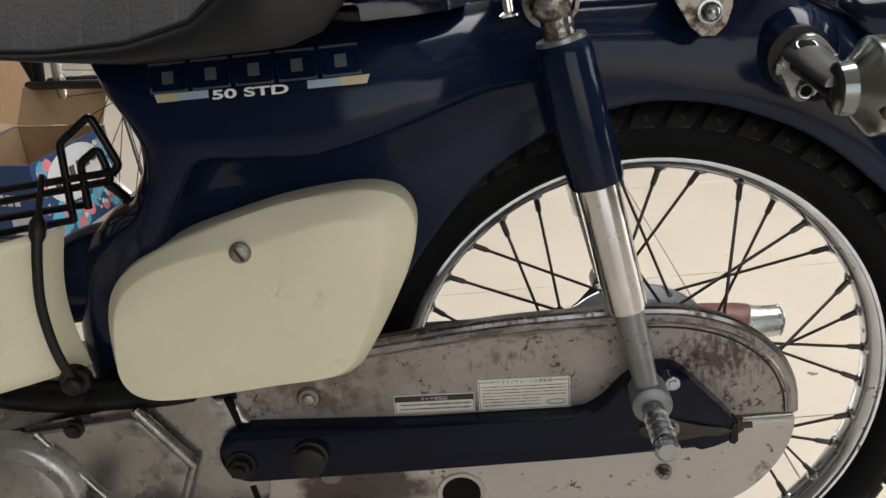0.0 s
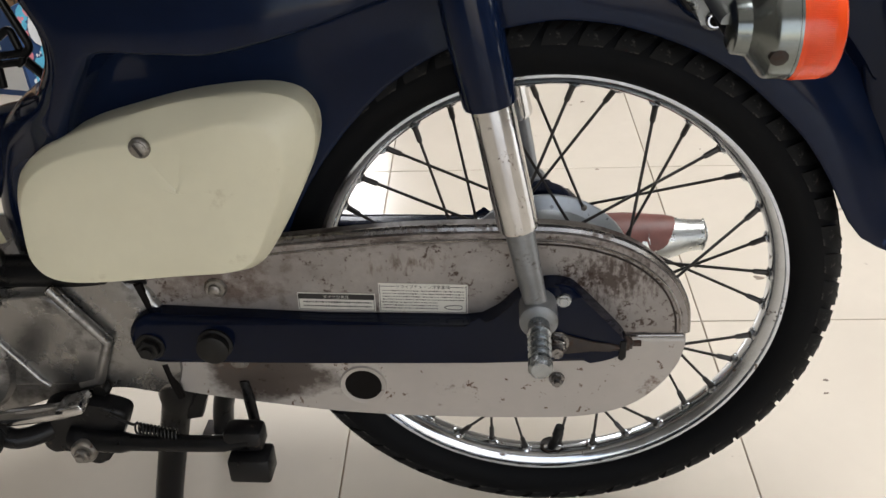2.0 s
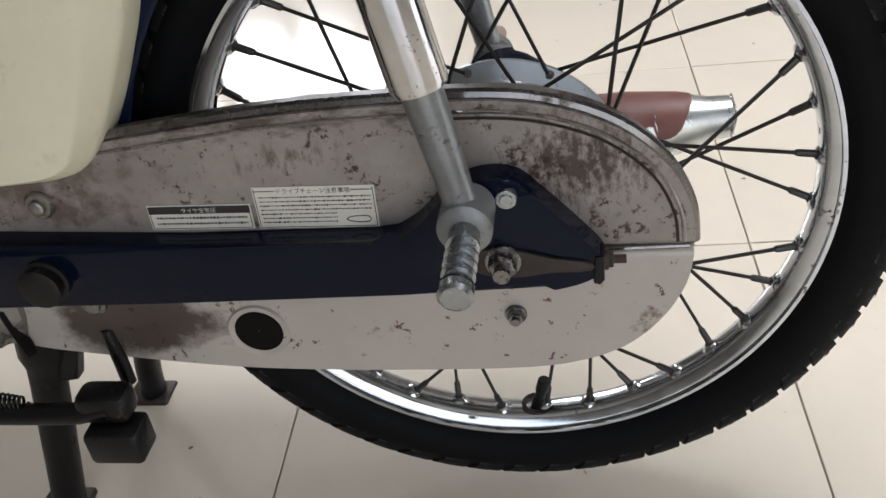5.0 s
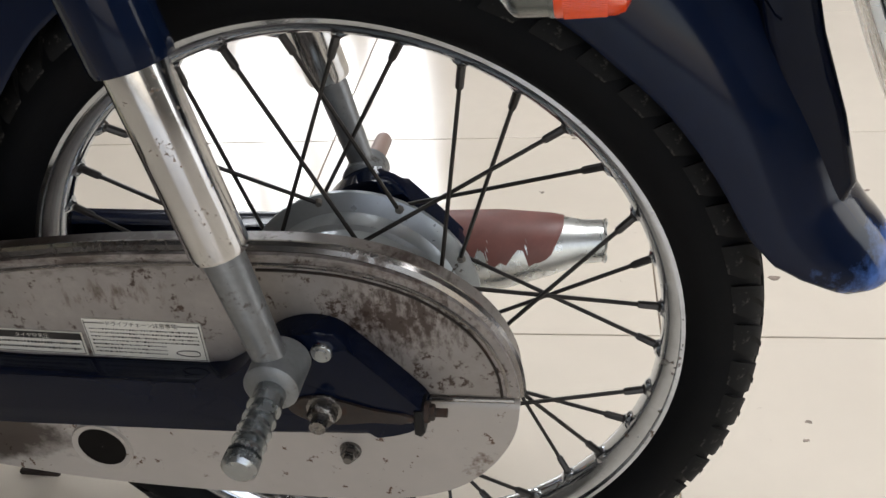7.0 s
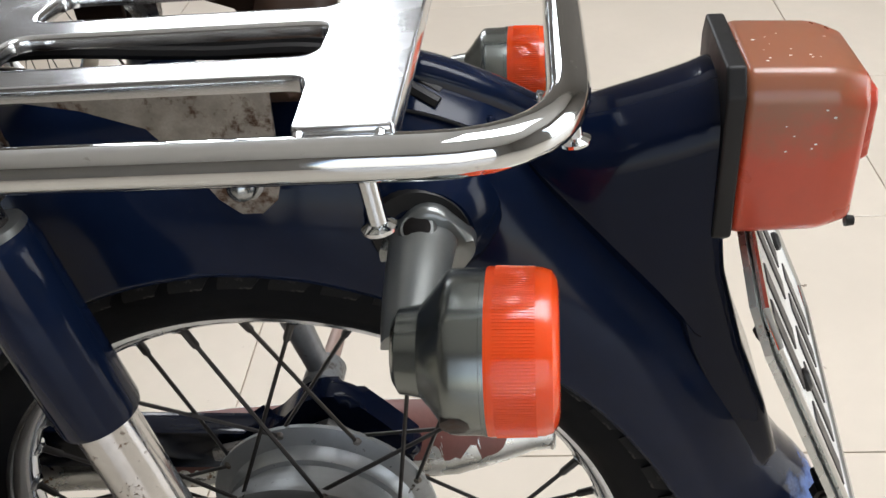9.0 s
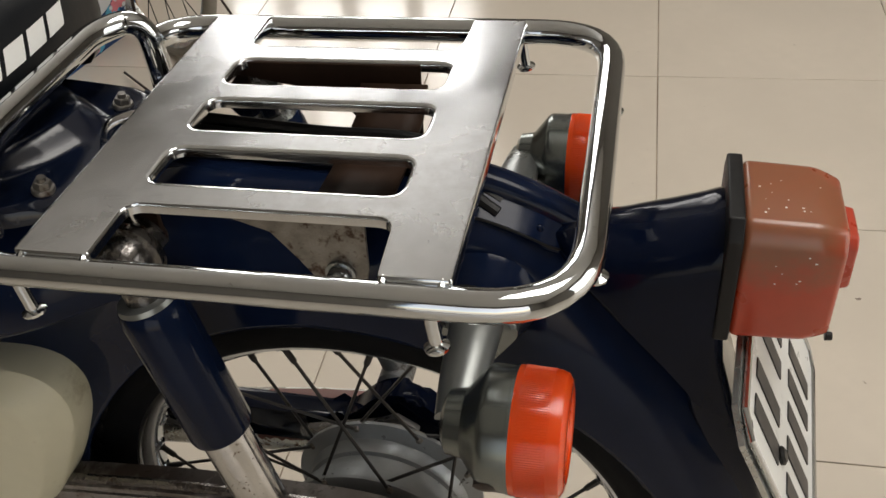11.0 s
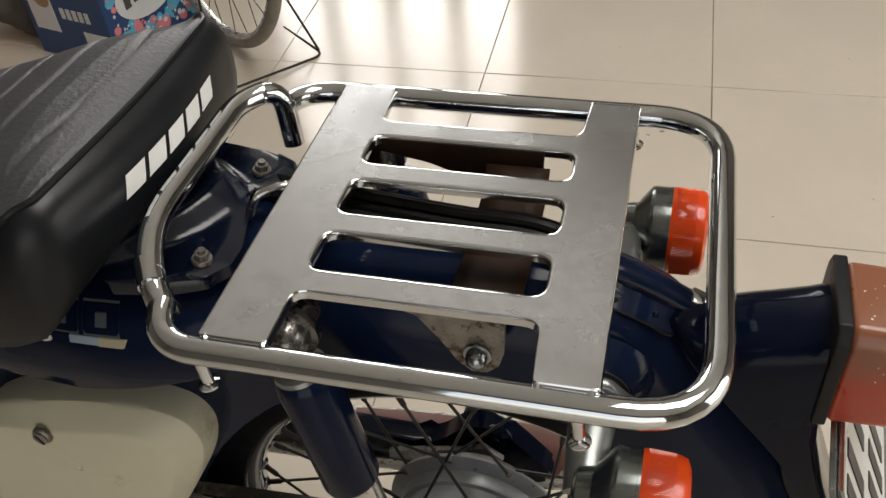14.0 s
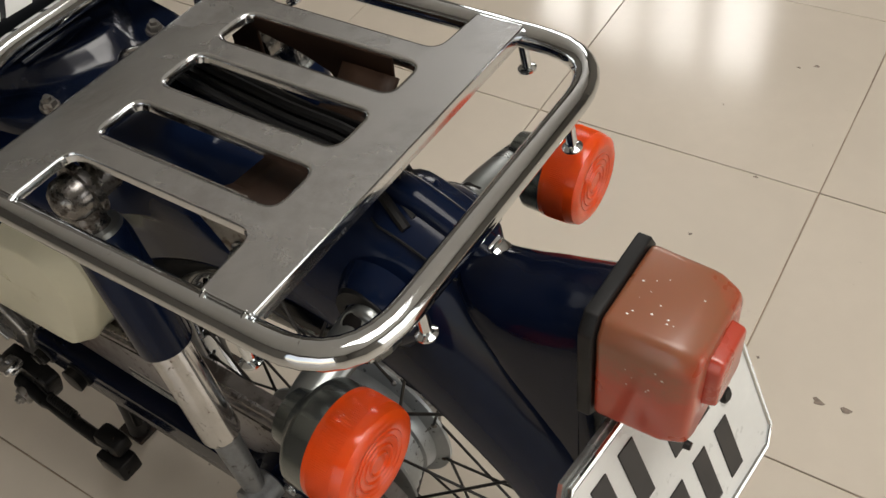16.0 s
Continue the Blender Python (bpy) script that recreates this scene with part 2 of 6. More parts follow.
DECALBLUE = mat("decal_pale_blue", (0.30, 0.38, 0.47), 0.4, var=0.05)
TILE = mat("beige_glazed_tile", (0.64, 0.575, 0.485), 0.15, coat=0.3, var=0.05, scale=3, rvar=0.05, dirt=(0.36, 0.30, 0.23), dscale=28, dcut=0.735, dsoft=0.02, rough_dirt=0.5, bump=0.02, bscale=6)
GROUT = mat("grey_grout", (0.40, 0.31, 0.225), 0.9, var=0.45, scale=9)
WALLM = mat("cream_plaster", (0.22, 0.205, 0.185), 0.85, var=0.06, scale=2, bump=0.1, bscale=60)
CEILM = mat("white_ceiling", (0.72, 0.71, 0.69), 0.9, var=0.03, scale=2)
CARD = mat("brown_cardboard", (0.36, 0.24, 0.14), 0.8, var=0.12, scale=30, bump=0.1, bscale=300)
BOXBLUE = mat("blue_printed_card", (0.014, 0.055, 0.17), 0.45, var=0.1, scale=20)
BOXWHITE = mat("white_printed_card", (0.66, 0.68, 0.70), 0.45, var=0.05, scale=20)
BOXPINK = mat("pink_print", (0.72, 0.22, 0.26), 0.45, var=0.2, scale=30)
BOXAQUA = mat("aqua_print", (0.10, 0.42, 0.62), 0.45, var=0.2, scale=30)
BOXORANGE = mat("orange_card", (0.70, 0.16, 0.04), 0.5, var=0.08, scale=20)
BOXGREEN = mat("green_card", (0.02, 0.18, 0.08), 0.5, var=0.08, scale=20)
GREYCLOTH = mat("dark_clutter_plastic", (0.065, 0.060, 0.055), 0.6, var=0.3, scale=12, bump=0.2, bscale=40)
WOODM = mat("dark_brown_wood", (0.10, 0.055, 0.035), 0.5, var=0.25, scale=20)
BIKETYRE = mat("old_whitewall_tyre", (0.27, 0.25, 0.215), 0.75, var=0.2, scale=30)
DARKFRAME = mat("window_frame_dark", (0.05, 0.045, 0.04), 0.5, var=0.1)

# ---- mesh helpers ----


def link_mesh(name, me, material, parent, label="", smooth=38):
    ob = new(name, me)
    if material is not None:
        me.materials.append(material)
    me.polygons.foreach_set("use_smooth", [True] * len(me.polygons))
    me.set_sharp_from_angle(angle=radians(smooth))
    if parent is not None:
        ob.parent = parent
    if label:
        ob["label"] = label
    return ob


def part(name, bm, material, parent, label="", smooth=38):
    bmesh.ops.recalc_face_normals(bm, faces=bm.faces)
    me = bpy.data.meshes.new(name)
    bm.to_mesh(me)
    bm.free()
    return link_mesh(name, me, material, parent, label, smooth)


def bm_join(*bms):
    out = bmesh.new()
    for b in bms:
        me = bpy.data.meshes.new("tmp")
        b.to_mesh(me)
        b.free()
        out.from_mesh(me)
        bpy.data.meshes.remove(me)
    return out


def moved(bm, m):
    bmesh.ops.transform(bm, matrix=m, verts=bm.verts)
    return bm


def grid_faces(bm, rows, closed_u=False, closed_v=False):
    vs = [[bm.verts.new(p) for p in r] for r in rows]
    nu, nv = len(vs), len(vs[0])
    for i in range(nu if closed_u else nu - 1):
        for j in range(nv if closed_v else nv - 1):
            a, b, c, d = vs[i][j], vs[(i + 1) % nu][j], vs[(i + 1) % nu][(j + 1) % nv], vs[i][(j + 1) % nv]
            bm.faces.new((a, b, c, d))
    return vs


def lathe(profile, seg=48, a0=0.0, a1=360.0):
    """Turns (radius, height) pairs round the local y axis."""
    bm = bmesh.new()
    full = abs(a1 - a0) >= 359.9
    n = seg if full else seg + 1
    rows = []
    for i in range(n):
        a = radians(a0 + (a1 - a0) * i / seg)
        rows.append([(r * math.cos(a), h, r * math.sin(a)) for r, h in profile])
    grid_faces(bm, rows, closed_u=full)
    bmesh.ops.remove_doubles(bm, verts=bm.verts, dist=1e-6)
    return bm


def smooth_path(pts, n=8):
    """A Catmull-Rom line through the points."""
    p = [Vector(q) for q in pts]
    p = [2 * p[0] - p[1]] + p + [2 * p[-1] - p[-2]]
    out = []
    for i in range(1, len(p) - 2):
        for k in range(n):
            t = k / n
            a, b, c, d = p[i - 1], p[i], p[i + 1], p[i + 2]
            out.append(0.5 * (2 * b + (c - a) * t + (2 * a - 5 * b + 4 * c - d) * t * t + (3 * b - a - 3 * c + d) * t ** 3))
    out.append(p[-2])
    return out


def rounded(pts, radius, closed=False, n=6):
    """Straight runs with rounded corners."""
    P = [Vector(q) for q in pts]
    out = []
    m = len(P)
    for i in range(m):
        if not closed and i in (0, m - 1):
            out.append(P[i])
            continue
        a, b, c = P[i - 1], P[i], P[(i + 1) % m]
        r = radius[i] if isinstance(radius, (list, tuple)) else radius
        u, v = (a - b).normalized(), (c - b).normalized()
        s = b + u * r
        e = b + v * r
        for k in range(n + 1):
            t = k / n
            out.append((1 - t) ** 2 * s + 2 * t * (1 - t) * b + t * t * e)
    return out


def tube(path, radius, seg=12, closed=False, caps=True):
    """Sweeps a round section along the path; radius a number or one for each point."""
    P = [Vector(q) for q in path]
    n = len(P)
    bm = bmesh.new()
    rows = []
    up = None
    for i in range(n):
        if closed:
            t = (P[(i + 1) % n] - P[i - 1]).normalized()
        else:
            t = (P[min(i + 1, n - 1)] - P[max(i - 1, 0)]).normalized()
        if up is None:
            up = t.orthogonal().normalized()
        up = (up - t * up.dot(t)).normalized()
        side = t.cross(up)
        r = radius[i] if isinstance(radius, (list, tuple)) else radius
        rows.append([P[i] + r * (math.cos(2 * math.pi * k / seg) * up + math.sin(2 * math.pi * k / seg) * side) for k in range(seg)])
    vs = grid_faces(bm, rows, closed_u=closed, closed_v=True)
    if caps and not closed:
        bm.faces.new(vs[0])
        bm.faces.new(vs[-1])
    return bm


def rod(a, b, r, seg=12, r2=None):
    return tube([a, b], [r, r if r2 is None else r2], seg)


def turned(a, b, profile, seg=24):
    """A lathe shape along the line from a to b: (share of the length, radius) pairs."""
    A, B = Vector(a), Vector(b)
    pts = [A + (B - A) * s for s, r in profile]
    t = (B - A).normalized()
    up = t.orthogonal().normalized()
    side = t.cross(up)
    bm = bmesh.new()
    rows = [[p + r * (math.cos(2 * math.pi * k / seg) * up + math.sin(2 * math.pi * k / seg) * side) for k in range(seg)] for p, (s, r) in zip(pts, profile)]
    vs = grid_faces(bm, rows, closed_v=True)
    bm.faces.new(vs[0])
    bm.faces.new(vs[-1])
    return bm


def box(cx, cy, cz, sx, sy, sz, bevel=0.0, seg=2):
    bm = bmesh.new()
    bmesh.ops.create_cube(bm, size=1.0)
    bmesh.ops.transform(bm, matrix=Matrix.Translation((cx, cy, cz)) @ Matrix.Diagonal((sx, sy, sz, 1)), verts=bm.verts)
    if bevel:
        bmesh.ops.bevel(bm, geom=list(bm.edges), offset=bevel, segments=seg, affect="EDGES", profile=0.5)
    return bm


def slab(outline, y0, y1, bevel=0.0, seg=3, both=False):
    """A plate in the xz plane from y0 (near face) to y1, the near edge rounded."""
    bm = bmesh.new()
    near = [bm.verts.new((x, y0, z)) for x, z in outline]
    far = [bm.verts.new((x, y1, z)) for x, z in outline]
    n = len(outline)
    bm.faces.new(near)
    bm.faces.new(far[::-1])
    for i in range(n):
        bm.faces.new((near[i], near[(i + 1) % n], far[(i + 1) % n], far[i]))
    if bevel:
        bm.verts.index_update()
        ring = set(near) | (set(far) if both else set())
        es = [e for e in bm.edges if e.verts[0] in ring and e.verts[1] in ring and (e.verts[0].co.y == e.verts[1].co.y)]
        bmesh.ops.bevel(bm, geom=es, offset=bevel, segments=seg, affect="EDGES", profile=0.5)
    return bm


def curve2(pts, n=6, closed=True):
    """A smooth closed outline through (x, z) control points."""
    P = [Vector((x, 0, z)) for x, z in pts]
    m = len(P)
    out = []
    for i in range(m if closed else m - 1):
        if closed:
            a, b, c, d = P[i - 1], P[i], P[(i + 1) % m], P[(i + 2) % m]
        else:
            a, b, c, d = P[max(i - 1, 0)], P[i], P[i + 1], P[min(i + 2, m - 1)]
        for k in range(n):
            t = k / n
            q = 0.5 * (2 * b + (c - a) * t + (2 * a - 5 * b + 4 * c - d) * t * t + (3 * b - a - 3 * c + d) * t ** 3)
            out.append((q.x, q.z))
    if not closed:
        out.append((P[-1].x, P[-1].z))
    return out


def hexbolt(centre, axis, r, h, washer=True):
    """A hexagon head with a washer, standing along axis."""
    c, a = Vector(centre), Vector(axis).normalized()
    bms = [turned(c + a * 0.0015, c + a * h, [(0, r), (0.82, r), (1, r * 0.86)], 6)]
    if washer:
        bms.append(turned(c - a * 0.001, c + a * 0.002, [(0, r * 1.3), (0.7, r * 1.3), (1, r * 1.2)], 20))
    bms.append(turned(c + a * (h - 0.001), c + a * (h + 0.003), [(0, r * 0.55), (1, r * 0.5)], 12))
    return bm_join(*bms)


def interp(x, xs, ys):
    return float(np.interp(x, xs, ys))


def flowing(x, xs, ys):
    """A rounded line through the points that does not overshoot them."""
    i = min(max(int(np.searchsorted(xs, x)) - 1, 0), len(xs) - 2)

    def slope(k):
        if k in (0, len(xs) - 1):
            return 0.0
        a, b = (ys[k] - ys[k - 1]) / (xs[k] - xs[k - 1]), (ys[k + 1] - ys[k]) / (xs[k + 1] - xs[k])
        return 0.0 if a * b <= 0 else 2 * a * b / (a + b)
    h = xs[i + 1] - xs[i]
    t = (x - xs[i]) / h
    return (1 + 2 * t) * (1 - t) ** 2 * ys[i] + t * (1 - t) ** 2 * h * slope(i) + t * t * (3 - 2 * t) * ys[i + 1] + t * t * (t - 1) * h * slope(i + 1)


# ---- the room ----
TS = 0.463


def slab_box(name, x0, x1, y0, y1, z0, z1, material, label, parent=None):
    ob = part(name, box((x0 + x1) / 2, (y0 + y1) / 2, (z0 + z1) / 2, x1 - x0, y1 - y0, z1 - z0), material, parent)
    if parent is None:
        tagged(ob, label, name.split("_")[0], kind="structure")
    return ob


floor = slab_box("floor", -3.6, 3.6, -3.2, 4.2, -0.12, -0.0035, GROUT, "beige glazed floor tiles with thin dark joints")
# unseen ceiling, with a square hole added below the overhead fill
ceiling = tagged(part("ceiling", bm_join(box(-1.825, 0.5, 3.175, 3.95, 7.8, 0.15), box(2.75, 0.5, 3.175, 2.1, 7.8, 0.15), box(0.925, -1.8, 3.175, 1.55, 3.2, 0.15), box(0.925, 2.85, 3.175, 1.55, 3.1, 0.15)), CEILM, None), "plain plaster ceiling with a square opening added for overhead fill", "ceiling", kind="structure")


def wall_with_opening(name, along, at, lo, hi, a0, a1, z0, z1, label):
    """A wall 0.2 thick along x or y with one opening from a0 to a1 and z0 to z1."""
    bms = []
    for u0, u1, w0, w1 in ((lo, a0, 0, 3.1), (a1, hi, 0, 3.1), (a0, a1, z1, 3.1), (a0, a1, 0, z0)):
        if u1 - u0 < 1e-3 or w1 - w0 < 1e-3:
            continue
        if along == "x":
            bms.append(box((u0 + u1) / 2, at, (w0 + w1) / 2, u1 - u0, 0.2, w1 - w0))
        else:
            bms.append(box(at, (u0 + u1) / 2, (w0 + w1) / 2, 0.2, u1 - u0, w1 - w0))
    ob = part(name, bm_join(*bms), WALLM, None)
    return tagged(ob, label, "wall", kind="structure")


wall_with_opening("wall_north", "x", 4.2, -3.7, 3.7, -2.40, -0.70, 1.25, 2.75, "cream plastered wall with a wide window")
# two unseen walls, their openings added to let the fill lamps in
wall_with_opening("wall_south", "x", -3.2, -3.7, 3.7, -0.5, 2.3, 0.0, 2.5, "cream plastered wall with an opening added for the front fill")
wall_with_opening("wall_east", "y", 3.6, -3.1, 4.1, -0.5, 1.7, 0.0, 2.5, "cream plastered wall with an opening added for the side fill")
wall_with_opening("wall_west", "y", -3.6, -3.1, 4.1, 0, 0, 0, 0, "plain cream plastered wall")
win = tagged(new("window_1"), "dark framed window with upright bars in the wall", "window", kind="structure")
for x in (-2.34, -1.94, -1.55, -1.16, -0.76):
    part("window_bar", box(x, 4.16, 2.0, 0.09, 0.05, 1.49, 0.004), DARKFRAME, win)
for z in (1.275, 1.98, 2.725):
    part("window_frame", box(-1.55, 4.20, z, 1.6, 0.05, 0.045, 0.004), DARKFRAME, win)

# ---- the motorcycle ----
WC = 0.297
bike = tagged(new("motorcycle"), "navy blue small motorcycle on its centre stand on the tiled floor", "motorcycle")
bike.matrix_world = Matrix.Translation((0, 0, WC)) @ pose(0, 0, 0, -2.3) @ Matrix.Translation((0, 0, -WC))


def rear_wheel():
    hubob = part("rear_wheel", lathe([(0.02, -0.05), (0.052, -0.048), (0.056, -0.034), (0.082, -0.032), (0.086, -0.030), (0.086, -0.027), (0.082, -0.025), (0.077, -0.022),
                                      (0.0765, -0.012), (0.074, -0.011), (0.074, -0.004), (0.069, -0.003), (0.069, 0.006), (0.072, 0.008), (0.072, 0.014), (0.074, 0.020), (0.082, 0.024),
                                      (0.086, 0.026), (0.086, 0.029), (0.082, 0.031), (0.066, 0.034), (0.05, 0.05), (0.02, 0.052)], 72), HUB, bike, "spoked wheel with a grey alloy drum hub")
    hubob.location = (0, 0, WC)
    w = hubob
    tyre_profile = []
    for k in range(25):
        a = radians(-150 + 300 * k / 24)
        tyre_profile.append((0.2425 + 0.0262 * math.cos(a) + 0.0018 * max(0, math.cos(a)), 0.0292 * math.sin(a)))
    ty = part("tyre", lathe(tyre_profile, 120), RUBBER, w, "black road tyre with dusty shoulder lugs")
    # shoulder lugs: slanted blocks with a narrow sipe, ending in a thin ledge on the sidewall
    n = 54
    pitch = 2 * math.pi / n

    def on_tyre(a, h, turn, s):
        r = 0.2425 + (0.0280 + h) * math.cos(radians(a))
        return (r * math.cos(turn), s * (0.0292 + h) * math.sin(radians(a)), r * math.sin(turn))
    for s in (-1, 1):
        bm = bmesh.new()
        tops, feet = [], []
        for a, h, mid, wide in ((15, 0.0016, 0.00, 0.66), (30, 0.0028, 0.14, 0.78), (46, 0.0031, 0.30, 0.82), (58, 0.0026, 0.42, 0.80), (68, 0.0012, 0.52, 0.72), (75, -0.0006, 0.57, 0.66)):
            tops.append([bm.verts.new(on_tyre(a, h, (mid + q * wide / 2) * pitch, s)) for q in (-1, 1)])
            feet.append([bm.verts.new(on_tyre(a, -0.0015, (mid + q * wide / 2) * pitch, s)) for q in (-1, 1)])
        for k in range(5):
            bm.faces.new((tops[k][0], tops[k][1], tops[k + 1][1], tops[k + 1][0]))
            for q in (0, 1):
                bm.faces.new((tops[k][q], tops[k + 1][q], feet[k + 1][q], feet[k][q]))
        for k in (0, 5):
            bm.faces.new((tops[k][0], tops[k][1], feet[k][1], feet[k][0]))
        bmesh.ops.recalc_face_normals(bm, faces=bm.faces)
        # dark strip over the lug, painted as the shade in its sipe
        ring = [[bm.verts.new(on_tyre(a, 0.0034, (mid + q * 0.07) * pitch, s)) for q in (-1, 1)] for a, mid in ((30, 0.05), (40, 0.26), (50, 0.46))]
        for k in range(2):
            bm.faces.new((ring[k][0], ring[k][1], ring[k + 1][1], ring[k + 1][0])).material_index = 1
        first = None
        for k in range(n):
            if first is None:
                first = part("tread_lug", bm, TREAD, w, "dusty tread lug", 30)
                first.data.materials.append(HOLESHADE)
                lug = first
            else:
                lug = new("tread_lug", first.data)
                lug.parent = w
            lug.rotation_euler = (0, pitch * (k + (0.5 if s > 0 else 0.0)), 0)
    part("centre_rib", lathe([(0.2690, -0.0040), (0.2720, -0.0030), (0.2724, 0), (0.2720, 0.0030), (0.2690, 0.0040)], 120), RUBBER, w)
    part("rim", lathe([(0.2235, -0.019), (0.225, -0.0175), (0.2243, -0.0155), (0.2205, -0.0148), (0.218, -0.0142), (0.2145, -0.0118), (0.2105, -0.0082), (0.2092, -0.004), (0.209, 0), (0.2092, 0.004), (0.2105, 0.0082), (0.2145, 0.0118), (0.218, 0.0142), (0.2205, 0.0148), (0.2243, 0.0155), (0.225, 0.0175), (0.2235, 0.019), (0.22, 0.0188), (0.22, -0.0188), (0.2235, -0.019)], 144), RIMALU, w, "pitted chrome steel rim")
    for k in range(36):
        ang = 5.1 + 10 * k
        sgn = 1 if k % 4 in (0, 3) else -1
        far = k % 2 == 1
        yh = 0.0275 if far else -0.0285
        hub_a = ang + sgn * (30 if far else 32)
        out = 0.003 if sgn > 0 else -0.003
        a = Vector((0.0805 * math.cos(radians(hub_a)), yh + out, 0.0805 * math.sin(radians(hub_a))))
        b = Vector((0.2092 * math.cos(radians(ang)), 0.002 if far else -0.002, 0.2092 * math.sin(radians(ang))))
        d = (b - a).normalized()
        part("spoke", rod(a - d * 0.002, b, 0.00145, 6), SPOKE, w)
        part("nipple", turned(b - d * 0.0165, b + d * 0.001, [(0, 0.0021), (0.08, 0.0026), (0.75, 0.0027), (0.82, 0.0040), (1, 0.0042)], 8), SPOKE, w)
        part("nipple_seat", turned(b - d * 0.0022, b + d * 0.002, [(0, 0.0036), (0.35, 0.0062), (1, 0.0078)], 12), RIMALU, w)
        part("rivet", turned((a.x, yh, a.z), (a.x, yh + (0.005 if out > 0 else -0.005), a.z), [(0, 0.0042), (0.6, 0.0040), (1, 0.002)], 10), ZINC, w)
    va = radians(-87)
    v0 = Vector((0.211 * math.cos(va), 0, 0.211 * math.sin(va)))
    v1 = Vector((0.178 * math.cos(va + 0.055), -0.004, 0.178 * math.sin(va + 0.055)))
    part("valve", turned(v0, v1, [(0, 0.0052), (0.35, 0.005), (0.36, 0.0042), (0.6, 0.0042), (0.62, 0.0052), (0.97, 0.0052), (1, 0.0045)], 14), SOFTBLACK, w, "black rubber valve with cap")
    part("valve_rust", lathe([(0.0002, 0.0024), (0.006, 0.0022), (0.011, 0.0006), (0.0125, -0.0012)], 14), RUSTYSTEEL, w, "rusty ring round the valve foot").matrix_local = Matrix.Translation(v0 * 0.985) @ Matrix.Rotation(radians(-90), 4, "X")
    # brake plate and far side drum
    part("brake_plate", lathe([(0.012, 0.058), (0.05, 0.056), (0.06, 0.05), (0.061, 0.036), (0.02, 0.034)], 48), ALU, w)
    return w


rear_wheel()


def flat_text(words, size, at, material, parent):
    """Flat lettering in the xz plane, centred at a place on its parent."""
    cu = bpy.data.curves.new("lettering", "FONT")
    cu.body, cu.size, cu.align_x = words, size, "CENTER"
    tmp = new("lettering", cu)
    me = bpy.data.meshes.new_from_object(tmp)
    bpy.data.objects.remove(tmp)
    for v in me.vertices:
        v.co = (at[0] + v.co.x, at[1], at[2] + v.co.y)
    return link_mesh("lettering", me, material, parent)


